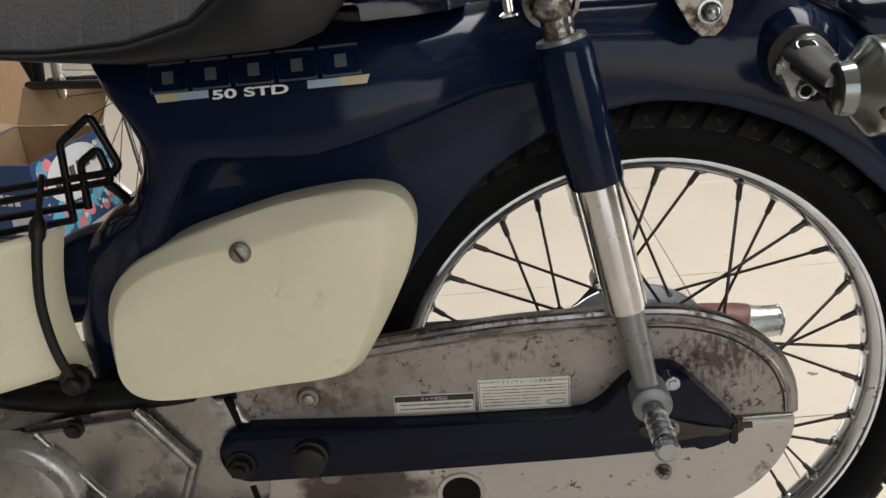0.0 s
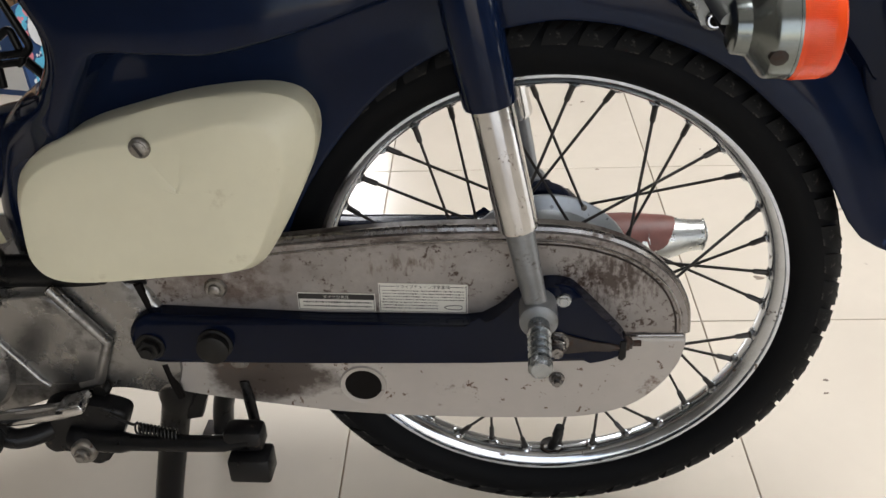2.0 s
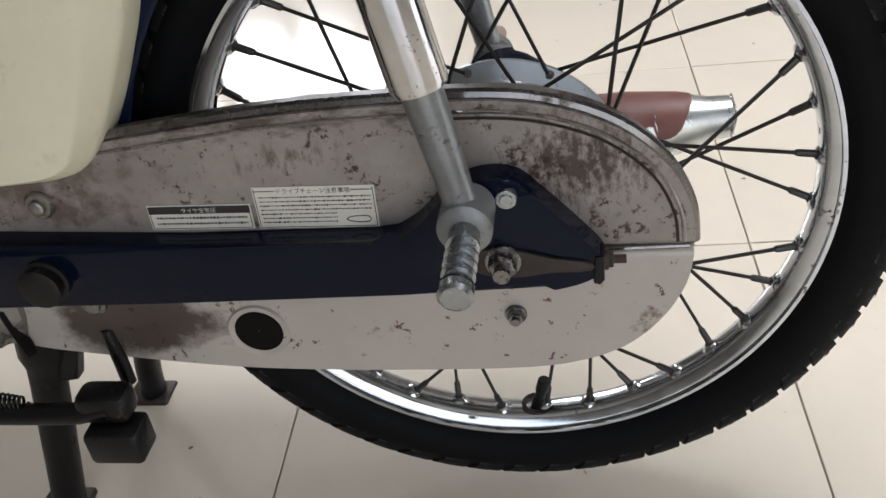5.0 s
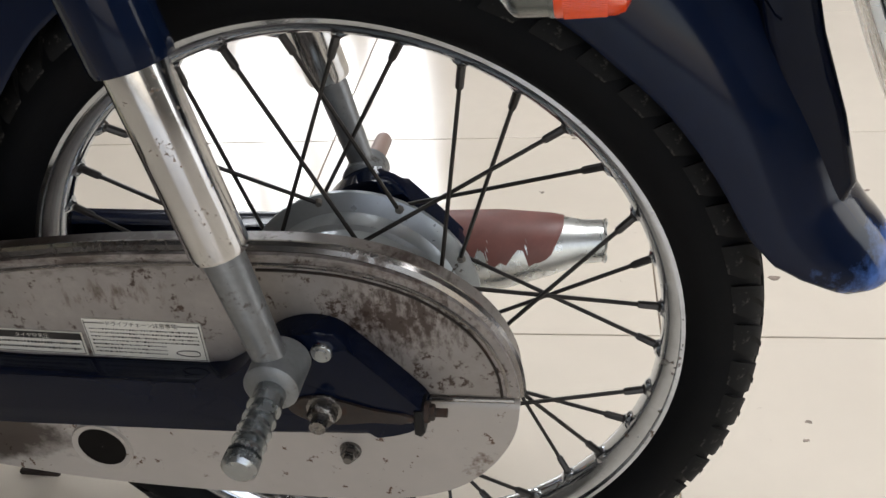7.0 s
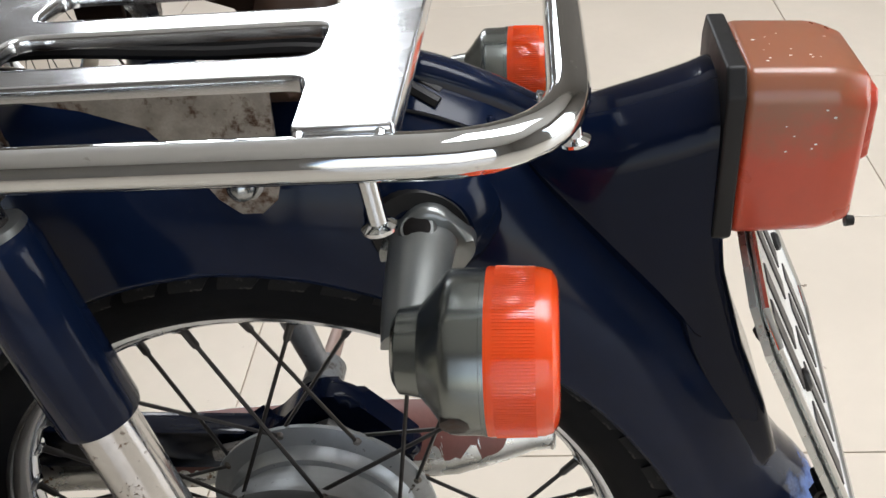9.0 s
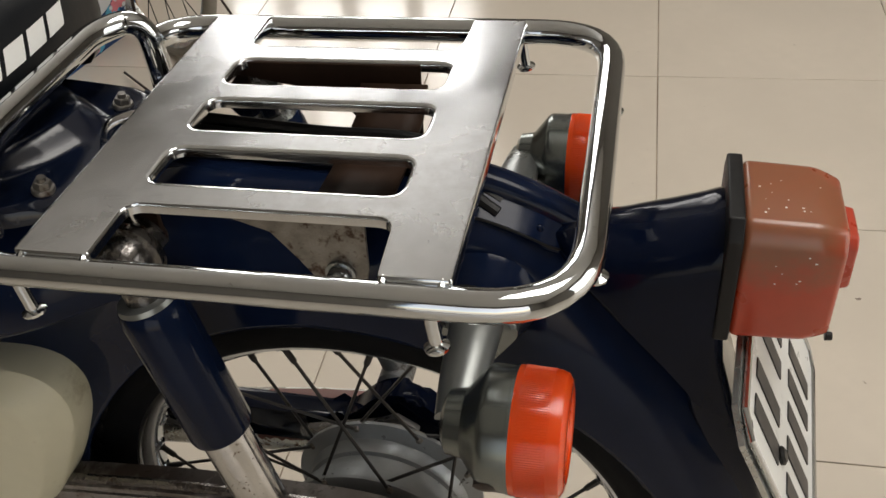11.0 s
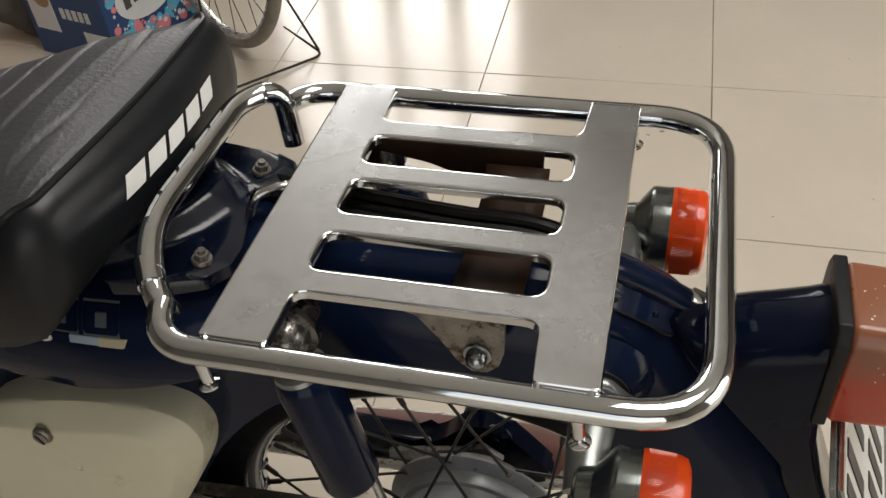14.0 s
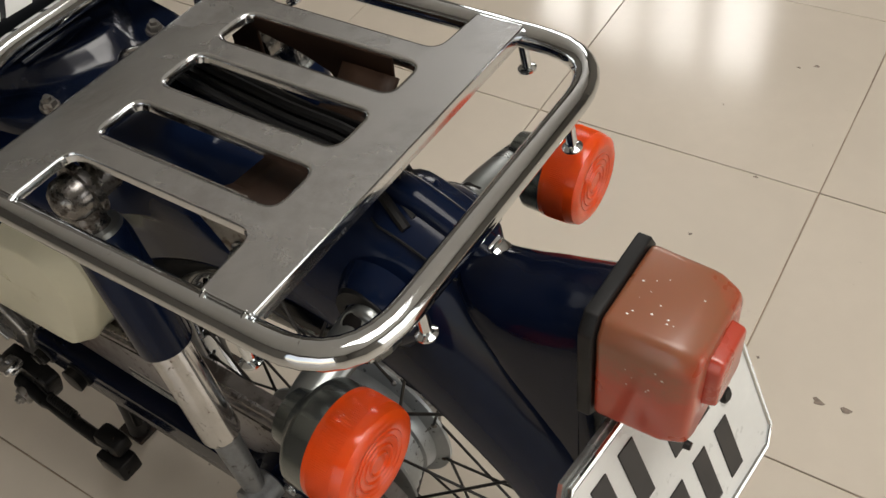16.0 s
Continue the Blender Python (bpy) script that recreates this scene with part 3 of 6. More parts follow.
# chain case
def chain_case():
    top = [(-0.372, 0.352), (-0.33, 0.368), (-0.27, 0.384), (-0.20, 0.393), (-0.13, 0.400), (-0.06, 0.4025), (0.0, 0.4025), (0.04, 0.396), (0.075, 0.381), (0.103, 0.356), (0.118, 0.326), (0.1215, 0.298)]
    low = [(0.1215, 0.2955), (0.117, 0.268), (0.102, 0.240), (0.078, 0.217), (0.045, 0.204), (0.005, 0.199), (-0.06, 0.198), (-0.13, 0.199), (-0.20, 0.203), (-0.27, 0.212), (-0.33, 0.221), (-0.352, 0.226)]
    tcurve = curve2(top, 4, False)
    lcurve = curve2(low, 4, False)
    up = part("chain_case_upper", slab(tcurve + [(-0.367, 0.2975)], -0.079, -0.054, 0.006, 4), CASE, bike, "silver painted chain case, scratched and rust spotted")
    lowm = slab(lcurve + [(-0.364, 0.2950)], -0.0775, -0.054, 0.006, 4)
    lo = part("chain_case_lower", lowm, CASELOW, bike, "pale silver chain case lower half with rust specks")
    # rolled bead along the upper edge
    bead = [(x * 0.995, -0.072, z + 0.001) for x, z in tcurve[6:]]
    part("rolled_edge", tube(bead, 0.0042, 8), CASERIM, up, "dark worn metal bead")
    # pressed double line just inside the rim
    for inset, rad, mt in ((0.0065, 0.0013, CASERIM), (0.0105, 0.0010, RUSTYSTEEL)):
        line = []
        for i in range(5 if mt is CASERIM else 22, len(tcurve) - 1):
            p0, p1 = Vector((*tcurve[i - 1], 0)), Vector((*tcurve[i + 1], 0))
            d = (p1 - p0).normalized()
            line.append((tcurve[i][0] + d.y * inset, -0.0792, tcurve[i][1] - d.x * inset))
        part("pressed_line", tube(line, rad, 6), mt, up)
    part("seam_bead", tube([(0.066, -0.0785, 0.2975), (0.118, -0.0775, 0.2980)], 0.0018, 8), CASERIM, up)
    # inspection hole: rim, and a dark disc painted as the shade inside
    part("inspection_hole", lathe([(0.0175, -0.0785), (0.0215, -0.0795), (0.0225, -0.0775)], 32), CASELOW, lo).location = (-0.173, 0, 0.2360)
    part("hole_shade_disc", lathe([(0.0002, -0.0779), (0.0178, -0.0781)], 32), HOLESHADE, lo).location = (-0.173, 0, 0.2360)
    part("case_bolt", hexbolt((0.008, -0.078, 0.247), (0, -1, 0), 0.0057, 0.007), GRIMY, lo, "dull zinc bolt")
    part("case_bolt", bm_join(turned((-0.297, -0.078, 0.346), (-0.297, -0.0825, 0.346), [(0, 0.0105), (0.6, 0.0102), (1, 0.0085)], 24), turned((-0.297, -0.082, 0.346), (-0.297, -0.086, 0.346), [(0, 0.0058), (0.8, 0.0056), (1, 0.0045)], 16)), ZINC, up, "round dull bolt in a washer")
    part("case_bolt", turned((-0.288, -0.077, 0.264), (-0.288, -0.084, 0.264), [(0, 0.0095), (0.5, 0.0092), (0.6, 0.0062), (0.95, 0.0058), (1, 0.0045)], 20), ZINC, lo)
    # dark tubes laid over the joint as the shade of the gap
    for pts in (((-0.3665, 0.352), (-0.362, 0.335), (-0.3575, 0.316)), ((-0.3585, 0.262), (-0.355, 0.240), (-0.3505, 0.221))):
        part("case_gap_shade", tube([(x, -0.0815, z) for x, z in pts], 0.0040, 8), HOLESHADE, up, "dark tube as painted shade of the gap beside the engine")
    # stickers: a heading, and small print as bars
    def sticker(x0, x1, z0, z1, rows, heading, inverse):
        s = part("sticker", box(0, 0, 0, x1 - x0, 0.0006, z1 - z0), STICKER, up, "white printed instruction sticker")
        s.location, s.rotation_euler = ((x0 + x1) / 2, -0.0795, (z0 + z1) / 2), (0, radians(1.0), 0)
        w, h = x1 - x0, z1 - z0
        bm = bmesh.new()

        def bar(a, b, c, d):
            q = [bm.verts.new((px, -0.0007, pz)) for px, pz in ((a, c), (b, c), (b, d), (a, d))]
            bm.faces.new(q)
        if inverse:
            bar(-w / 2 + 0.0006, w / 2 - 0.0006, h / 2 - 0.0062, h / 2 - 0.0006)
        e = 0.0009
        for a, b, c, d in ((-w / 2 + e, w / 2 - e, -h / 2 + e, -h / 2 + e + 0.0005), (-w / 2 + e, -w / 2 + e + 0.0005, -h / 2 + e, h / 2 - e), (w / 2 - e - 0.0005, w / 2 - e, -h / 2 + e, h / 2 - e), (-w / 2 + e, -w * 0.31, h / 2 - 0.0030, h / 2 - 0.0024), (w * 0.31, w / 2 - e, h / 2 - 0.0030, h / 2 - 0.0024)):
            bar(a, b, c, d)
        r2 = random.Random(rows)
        for i in range(rows):
            z = h / 2 - (0.0078 if inverse else 0.0062) - (h - (0.0098 if inverse else 0.0090)) * (i + 0.3) / rows
            x = -w / 2 + 0.003 + r2.uniform(0, 0.002)
            end = w / 2 - (0.003 if i < rows * 0.5 or inverse else 0.026)
            while x < end:
                l = r2.uniform(0.0006, 0.0021)
                c = r2.uniform(0.0003, 0.0008) if not inverse else r2.uniform(0.0006, 0.0012)
                bar(x, min(x + l, end), z - c, z + c * 0.6)
                x += l + r2.uniform(0.0004, 0.0008)
        part("print_bar", bm, INK, s)
        flat_text(heading, 0.0040, (0, -0.0010 if inverse else -0.0008, h / 2 - (0.0050 if inverse else 0.0042)), STICKER if inverse else INK, s)
        if not inverse:
            # outline drawing of a chain, as a plain link shape
            ring = [Vector((w / 2 - 0.0125 + 0.0078 * math.copysign(abs(math.cos(a)) ** 0.7, math.cos(a)), -0.0006, -h / 2 + 0.0062 + (0.0022 + 0.0007 * math.cos(a)) * math.sin(a))) for a in np.linspace(0, 2 * math.pi, 33)[:-1]]
            part("chain_drawing", tube(ring, 0.0003, 4, closed=True), INK, s)
        return s
    sticker(-0.224, -0.1545, 0.3232, 0.3415, 2, "タイヤ空気圧", True)
    sticker(-0.1510, -0.0725, 0.3215, 0.3518, 7, "ドライブチェーン注意事項", False)


chain_case()


def swingarm(sign):
    """Blue swing arm with the axle plate at its end; sign -1 near side, 1 far side."""
    y = 0.0885 * (1 if sign > 0 else -1)
    arm = [(-0.352 + 0.0275 * math.cos(radians(q)), 0.3005 + 0.0275 * math.sin(radians(q))) for q in range(95, 266, 12)][::-1]
    arm = arm + [(-0.20, 0.3210), (-0.075, 0.3205)] + curve2([(-0.060, 0.3225), (-0.045, 0.332), (-0.030, 0.348), (-0.016, 0.358), (0.000, 0.362), (0.016, 0.359), (0.030, 0.346), (0.055, 0.318), (0.066, 0.303), (0.064, 0.294), (0.050, 0.286), (0.030, 0.281)], 3, False) + [(-0.06, 0.281), (-0.20, 0.2785)]
    lo, hi = (y - 0.011, y + 0.012)
    if sign < 0:
        hi = -0.0795
    ob = part("swingarm", slab(arm, lo, hi, 0.008, 4, both=sign > 0), NAVYSHADED, bike, "navy pressed steel swing arm")
    return ob


sa = swingarm(-1)
far_arm = swingarm(1)
part("pivot_bolt", hexbolt((-0.360, -0.100, 0.2955), (0, -1, 0), 0.0105, 0.009), DARKBOLT, sa)
part("torque_bolt", turned((-0.299, -0.097, 0.300), (-0.299, -0.112, 0.300), [(0, 0.016), (0.35, 0.016), (0.4, 0.0135), (0.95, 0.0145), (1, 0.013)], 20), DARKBOLT, sa)
part("adjuster_slot", slab(curve2([(-0.018, 0.309), (0.0, 0.316), (0.016, 0.313), (0.036, 0.307), (0.058, 0.303), (0.058, 0.297), (0.035, 0.297), (0.012, 0.294), (-0.012, 0.298)], 3), -0.1015, -0.097, 0.002, 2), RUSTYSTEEL, sa, "rusty chain adjuster plate")
part("axle_nut", bm_join(hexbolt((0.005, -0.100, 0.3055), (0, -1, 0), 0.0090, 0.010), rod((0.005, -0.108, 0.3055), (0.005, -0.117, 0.3055), 0.0052)), GRIMY, sa, "weathered zinc axle nut")
part("adjuster_bolt", bm_join(rod((0.058, -0.093, 0.300), (0.079, -0.093, 0.300), 0.0028, 12), hexbolt((0.0665, -0.093, 0.300), (1, 0, 0), 0.0052, 0.005)), RUSTYSTEEL, sa)
part("adjuster_tab", slab([(0.060, 0.307), (0.0655, 0.307), (0.066, 0.290), (0.063, 0.286), (0.059, 0.288)], -0.101, -0.085, 0.001), BLACKMETAL, sa)
part("plate_bolt", turned((0.010, -0.098, 0.3495), (0.010, -0.1022, 0.3495), [(0, 0.0066), (0.5, 0.0066), (0.8, 0.0060), (0.82, 0.0042), (1, 0.0034)], 20), BLUEZINC, sa)


def shock(sign):
    """Rear damper: blue upper cover, chrome sleeve, grey lower rod and eye."""
    yt, yb = sign * 0.103, sign * 0.116
    T, B = Vector((-0.0785, yt, 0.665)), Vector((-0.012, yb, 0.347))
    d = (B - T)
    top = new("shock_absorber")
    top.parent = bike
    top["label"] = "rear damper with navy cover and pitted chrome sleeve"
    part("upper_cover", turned(T + d * 0.085, T + d * 0.42, [(0, 0.0165), (0.02, 0.0190), (0.10, 0.0207), (0.97, 0.0212), (1.0, 0.0204), (1.0, 0.0175)], 36), NAVY, top)
    part("chrome_sleeve", turned(T + d * 0.40, T + d * 0.745, [(0, 0.0165), (0.97, 0.0165), (1.0, 0.0155), (1.0, 0.011)], 36), OLDCHROME, top, "pitted chrome sleeve")
    part("lower_rod", turned(T + d * 0.74, B - d * 0.02, [(0, 0.0112), (0.1, 0.0118), (0.9, 0.0098), (1, 0.0098)], 28), SILVERPAINT, top, "grey painted lower leg")
    part("lower_eye", turned(B + Vector((0, -sign * 0.016, 0)), B + Vector((0, sign * 0.014, 0)), [(0, 0.0135), (0.06, 0.016), (0.94, 0.016), (1, 0.0135)], 28), SILVERPAINT, top)
    part("top_cap", turned(T + Vector((0, sign * -0.028, 0)), T + Vector((0, sign * 0.016, 0)), [(0, 0.013), (0.40, 0.013), (0.42, 0.0205), (0.55, 0.0205), (0.57, 0.0165), (0.80, 0.0160), (0.93, 0.012), (1, 0.005)], 28), GRIMY, top, "dull grimy nut and washer")
    part("top_eye", turned(T + d * 0.02, T + d * 0.10, [(0, 0.012), (0.6, 0.0115), (1, 0.0125)], 28), GRIMY, top)
    part("cover_rim", turned(T + d * 0.078, T + d * 0.092, [(0, 0.0155), (0.1, 0.0178), (0.8, 0.0186), (1, 0.0175)], 32), SATIN, top, "thin silver rim")
    # passenger peg stud: ribbed zinc
    a = B + Vector((0, sign * 0.012, -0.002))
    b = Vector((-0.012, sign * 0.186, 0.343))
    if sign < 0:
        pr = [(0, 0.0092), (0.20, 0.0088), (0.21, 0.0098), (0.25, 0.0098), (0.26, 0.0074)]
        for k in range(4):
            s = 0.27 + 0.145 * k
            pr += [(s, 0.0076), (s + 0.100, 0.0084), (s + 0.106, 0.0096), (s + 0.128, 0.0096), (s + 0.134, 0.0074)]
        pr += [(0.865, 0.0074), (0.872, 0.0098), (0.965, 0.0098), (1.0, 0.0074)]
        part("peg_stud", turned(a, b, pr, 20), BLUEZINC, top, "grooved bluish zinc stud")
    else:
        part("peg_stud", turned(a, b, [(0, 0.0075), (0.9, 0.0068), (1.0, 0.004)], 16), RUSTYPIN, top, "plain weathered pin")
    return top


shock(-1)
shock(1)


# pressed body with rear mudguard: radii and half widths by the angle round the rear axle
SHELL_ANGLE = [9.4, 10.0, 11.0, 12.5, 15.0, 18.0, 22, 26, 34, 42, 50, 58, 65, 72, 80, 90, 100, 110, 120, 128, 134, 138, 141.5, 142.8, 144.5, 148, 151, 155.8, 160.6, 167, 178]
SHELL_OUTER = [0.337, 0.344, 0.348, 0.3475, 0.3425, 0.335, 0.330, 0.331, 0.336, 0.341, 0.346, 0.357, 0.368, 0.3735, 0.3705, 0.364, 0.370, 0.388, 0.419, 0.461, 0.505, 0.540, 0.562, 0.530, 0.500, 0.484, 0.484, 0.505, 0.520, 0.520, 0.505]
SHELL_INNER = [0.330, 0.323, 0.3145, 0.3045, 0.289, 0.276, 0.269, 0.267, 0.267, 0.268, 0.268, 0.271, 0.273, 0.2745, 0.2775, 0.279, 0.276, 0.271, 0.265, 0.258, 0.254, 0.252, 0.251, 0.250, 0.250, 0.249, 0.249, 0.248, 0.248, 0.247, 0.247]
SHELL_WIDTH = [0.018, 0.031, 0.040, 0.0455, 0.048, 0.0495, 0.050, 0.050, 0.050, 0.050, 0.050, 0.050, 0.050, 0.0505, 0.052, 0.054, 0.056, 0.058, 0.058, 0.058, 0.058, 0.058, 0.058, 0.058, 0.058, 0.057, 0.056, 0.055, 0.054, 0.052, 0.05]


def bulge(t):
    """How far the body under the seat swells out beyond the mudguard's width."""
    return flowing(t, [90, 104, 113, 121, 130, 142, 152, 162, 178], [0.0, 0.0, 0.020, 0.038, 0.044, 0.042, 0.030, 0.004, 0.0])


def crease(t):
    """Share of the body's depth, from the lower edge up, at which the swelling under the seat begins."""
    o, n_ = flowing(t, SHELL_ANGLE, SHELL_OUTER), interp(t, SHELL_ANGLE, SHELL_INNER)
    r = flowing(t, [90, 100, 110, 122, 133.5, 138, 143.6, 148, 152, 178], [0.318, 0.320, 0.324, 0.336, 0.365, 0.395, 0.437, 0.437, 0.437, 0.437])
    return min(0.84, max(0.40, (r - n_) / (o - n_)))


def rounding(t):
    """Share of the depth where the section begins to round over, and the two exponents of the round: full behind, squarer under the seat."""
    f = interp(t, [82, 112], [0.0, 1.0])
    return 0.10 + (crease(t) - 0.05) * f, 1.0 - 0.25 * f, 1.0 - 0.2 * f, f


def body_side(x, z):
    """Half width of the body at a place on its upper side."""
    r, t = math.hypot(x, z - WC), math.degrees(math.atan2(z - WC, x))
    o, n_ = flowing(t, SHELL_ANGLE, SHELL_OUTER), interp(t, SHELL_ANGLE, SHELL_INNER)
    top, ey, es, f = rounding(t)
    q = min(1.0, max(0.0, ((r - n_) / (o - n_) - top) / (1 - top))) ** (1 / es)
    return (interp(t, SHELL_ANGLE, SHELL_WIDTH) + bulge(t)) * max(0.0, 1 - q * q) ** (ey / 2)


def body():
    bm = bmesh.new()
    rows = []
    for i in range(0, 180):
        t = 9.4 + 168.6 * i / 179
        a = radians(t)
        o, n_, w = flowing(t, SHELL_ANGLE, SHELL_OUTER), interp(t, SHELL_ANGLE, SHELL_INNER), interp(t, SHELL_ANGLE, SHELL_WIDTH)
        b = bulge(t)
        top, ey, es, f = rounding(t)
        h = o - n_
        half = [(w + 0.0002, 0.0), (w, min(0.04, 0.003 / h)), (w, 0.45 * top), (w, top - 0.02 - 0.07 * f), (w + 0.18 * b, top - 0.01 - 0.04 * f), (w + 0.70 * b, top - 0.006 - 0.026 * f), (w + 0.96 * b, top - 0.003 - 0.012 * f)]
        half += [((w + b) * math.cos(math.pi / 2 * k / 12) ** ey if k < 12 else 0.0, top + (1 - top) * math.sin(math.pi / 2 * k / 12) ** es) for k in range(13)]
        row = []
        for y, s in [(-y, s) for y, s in half] + half[-2::-1]:
            r = n_ + s * h
            row.append((r * math.cos(a), y, WC + r * math.sin(a)))
        rows.append(row)
    grid_faces(bm, rows)
    bmesh.ops.remove_doubles(bm, verts=bm.verts, dist=1e-5)
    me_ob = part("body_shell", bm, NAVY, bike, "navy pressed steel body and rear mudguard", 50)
    so = me_ob.modifiers.new("skin", "SOLIDIFY")
    so.thickness, so.offset = 0.0018, -1
    return me_ob


shell = body()


# seam and raised ridge along the mudguard spine, with the tail bracket that carries the lamp
def rounded_rect(hw, z0, z1, x0, x1, z, r=0.01):
    """Plan section: half width hw, from x0 to x1, at height z."""
    pts = []
    for cx, cy, a0 in ((x1 - r, hw - r, 0), (x0 + r, hw - r, 90), (x0 + r, -hw + r, 180), (x1 - r, -hw + r, 270)):
        for k in range(5):
            a = radians(a0 + 22.5 * k)
            pts.append((cx + r * math.cos(a), cy + r * math.sin(a), z))
    return pts


def tail_bracket():
    bm = bmesh.new()
    rows = []
    xs = [0.152, 0.160, 0.168, 0.178, 0.192, 0.208, 0.226, 0.241, 0.252]
    columns = ([0.629, 0.624, 0.616, 0.606, 0.592, 0.574, 0.553, 0.534, 0.520], [0.634, 0.637, 0.638, 0.639, 0.641, 0.645, 0.650, 0.655, 0.659], [0.012, 0.019, 0.0245, 0.029, 0.0325, 0.0345, 0.0352, 0.0355, 0.0355])
    for xa in np.linspace(0.152, 0.252, 30):
        zs, z1, ht = (flowing(xa, xs, c) for c in columns)
        hb = max(ht + 0.001, body_side(xa, zs) + 0.0004)
        r = min(0.030, ht * 0.9, (z1 - zs) * 0.8)
        half = [(hb - 0.022, zs - 0.030), (hb - 0.007, zs - 0.008), (hb - 0.001, zs - 0.0015)]
        zt = z1 - r
        for k in range(7):
            u = k / 7
            half.append(((1 - u) ** 2 * hb + 2 * u * (1 - u) * (ht + 0.0015) + u * u * ht, (1 - u) ** 2 * zs + 2 * u * (1 - u) * (zs + 0.45 * (zt - zs)) + u * u * zt))
        for k in range(9):
            q = radians(90 * k / 8)
            half.append((ht - r + r * math.cos(q), zt + r * math.sin(q)))
        rows.append([(xa, y, z) for y, z in half] + [(xa, -y, z) for y, z in half[::-1]])
    vs = grid_faces(bm, rows, closed_v=True)
    bm.faces.new(vs[-1])
    bm.faces.new(vs[0])
    # tongue running down the mudguard behind the plate
    tongue = bmesh.new()
    rows = [rounded_rect(hw, 0, 0, xa, xb, z, 0.006) for xa, xb, hw, z in ((0.225, 0.256, 0.036, 0.60), (0.232, 0.261, 0.036, 0.56), (0.245, 0.275, 0.035, 0.51), (0.262, 0.292, 0.034, 0.465), (0.280, 0.304, 0.032, 0.425), (0.283, 0.300, 0.030, 0.409))]
    v2 = grid_faces(tongue, rows, closed_v=True)
    tongue.faces.new(v2[-1])
    tongue.faces.new(v2[0])
    return part("tail_bracket", bm_join(bm, tongue), NAVYSHADED, bike, "navy bracket that carries the tail lamp")


tail_bracket()


def spine():
    """Raised channel along the mudguard's back, its riveted flanges and the clip at its end."""
    line = smooth_path([(0.086, 0.008, 0.6585), (0.115, 0.008, 0.652), (0.145, 0.008, 0.6395), (0.176, 0.008, 0.6225)], 5)
    bm = bmesh.new()
    rows = []
    for p in line:
        rows.append([p + Vector((0, y, z)) for y, z in ((-0.0125, -0.012), (-0.0112, 0.006), (-0.0096, 0.0102), (-0.0066, 0.0126), (-0.003, 0.0134), (0.003, 0.0134), (0.0066, 0.0126), (0.0096, 0.0102), (0.0112, 0.006), (0.0125, -0.012))])
    vs = grid_faces(bm, rows, closed_v=True)
    bm.faces.new(vs[0])
    bm.faces.new(vs[-1])
    ridge = part("spine_ridge", bm, NAVY, bike, "navy raised spine channel")
    # dark block on the closed cap, in place of the shade inside the channel
    part("channel_mouth_shade", box(0.0855, 0.008, 0.660, 0.002, 0.019, 0.016, 0.0005, 1), HOLESHADE, ridge, "dark block as painted shade in the open channel end")
    for s in (-1, 1):
        rows = []
        rim = []
        n = len(line) - 3
        for i in range(n):
            p = line[i + 1]
            e = 0.0155 * min(1.0, math.sqrt((i + 0.35) / 1.8), math.sqrt((n - 1 - i + 0.35) / 1.8))
            rows.append([p + Vector((0, s * y, z)) for y, z in ((0.010, 0.0035), (0.0120 + 0.15 * e, 0.0022), (0.0120 + e, -0.0042), (0.0120 + e, -0.0085))])
            rim.append(p + Vector((0, s * (0.0125 + e), -0.0052)))
        bm = bmesh.new()
        grid_faces(bm, rows)
        fl = part("spine_flange", bm, NAVY, ridge)
        part("flange_edge", tube(rim, 0.0009, 6), SOFTBLACK, fl)
        for k in (4, 9):
            q = line[k + 1] + Vector((0, s * 0.0195, -0.0004))
            part("spine_rivet", turned(q - Vector((0, 0, 0.003)), q + Vector((0, s * 0.001, 0.0022)), [(0, 0.0026), (0.6, 0.0025), (0.9, 0.0016), (1, 0.0005)], 10), NAVY, fl)
    part("spine_clip", moved(box(0, 0, 0, 0.012, 0.014, 0.006, 0.002), Matrix.Translation((0.172, 0.010, 0.6370)) @ pose(0, 0, 0, 0, 24, 0)), CHROME, ridge, "small chrome clip")


spine()


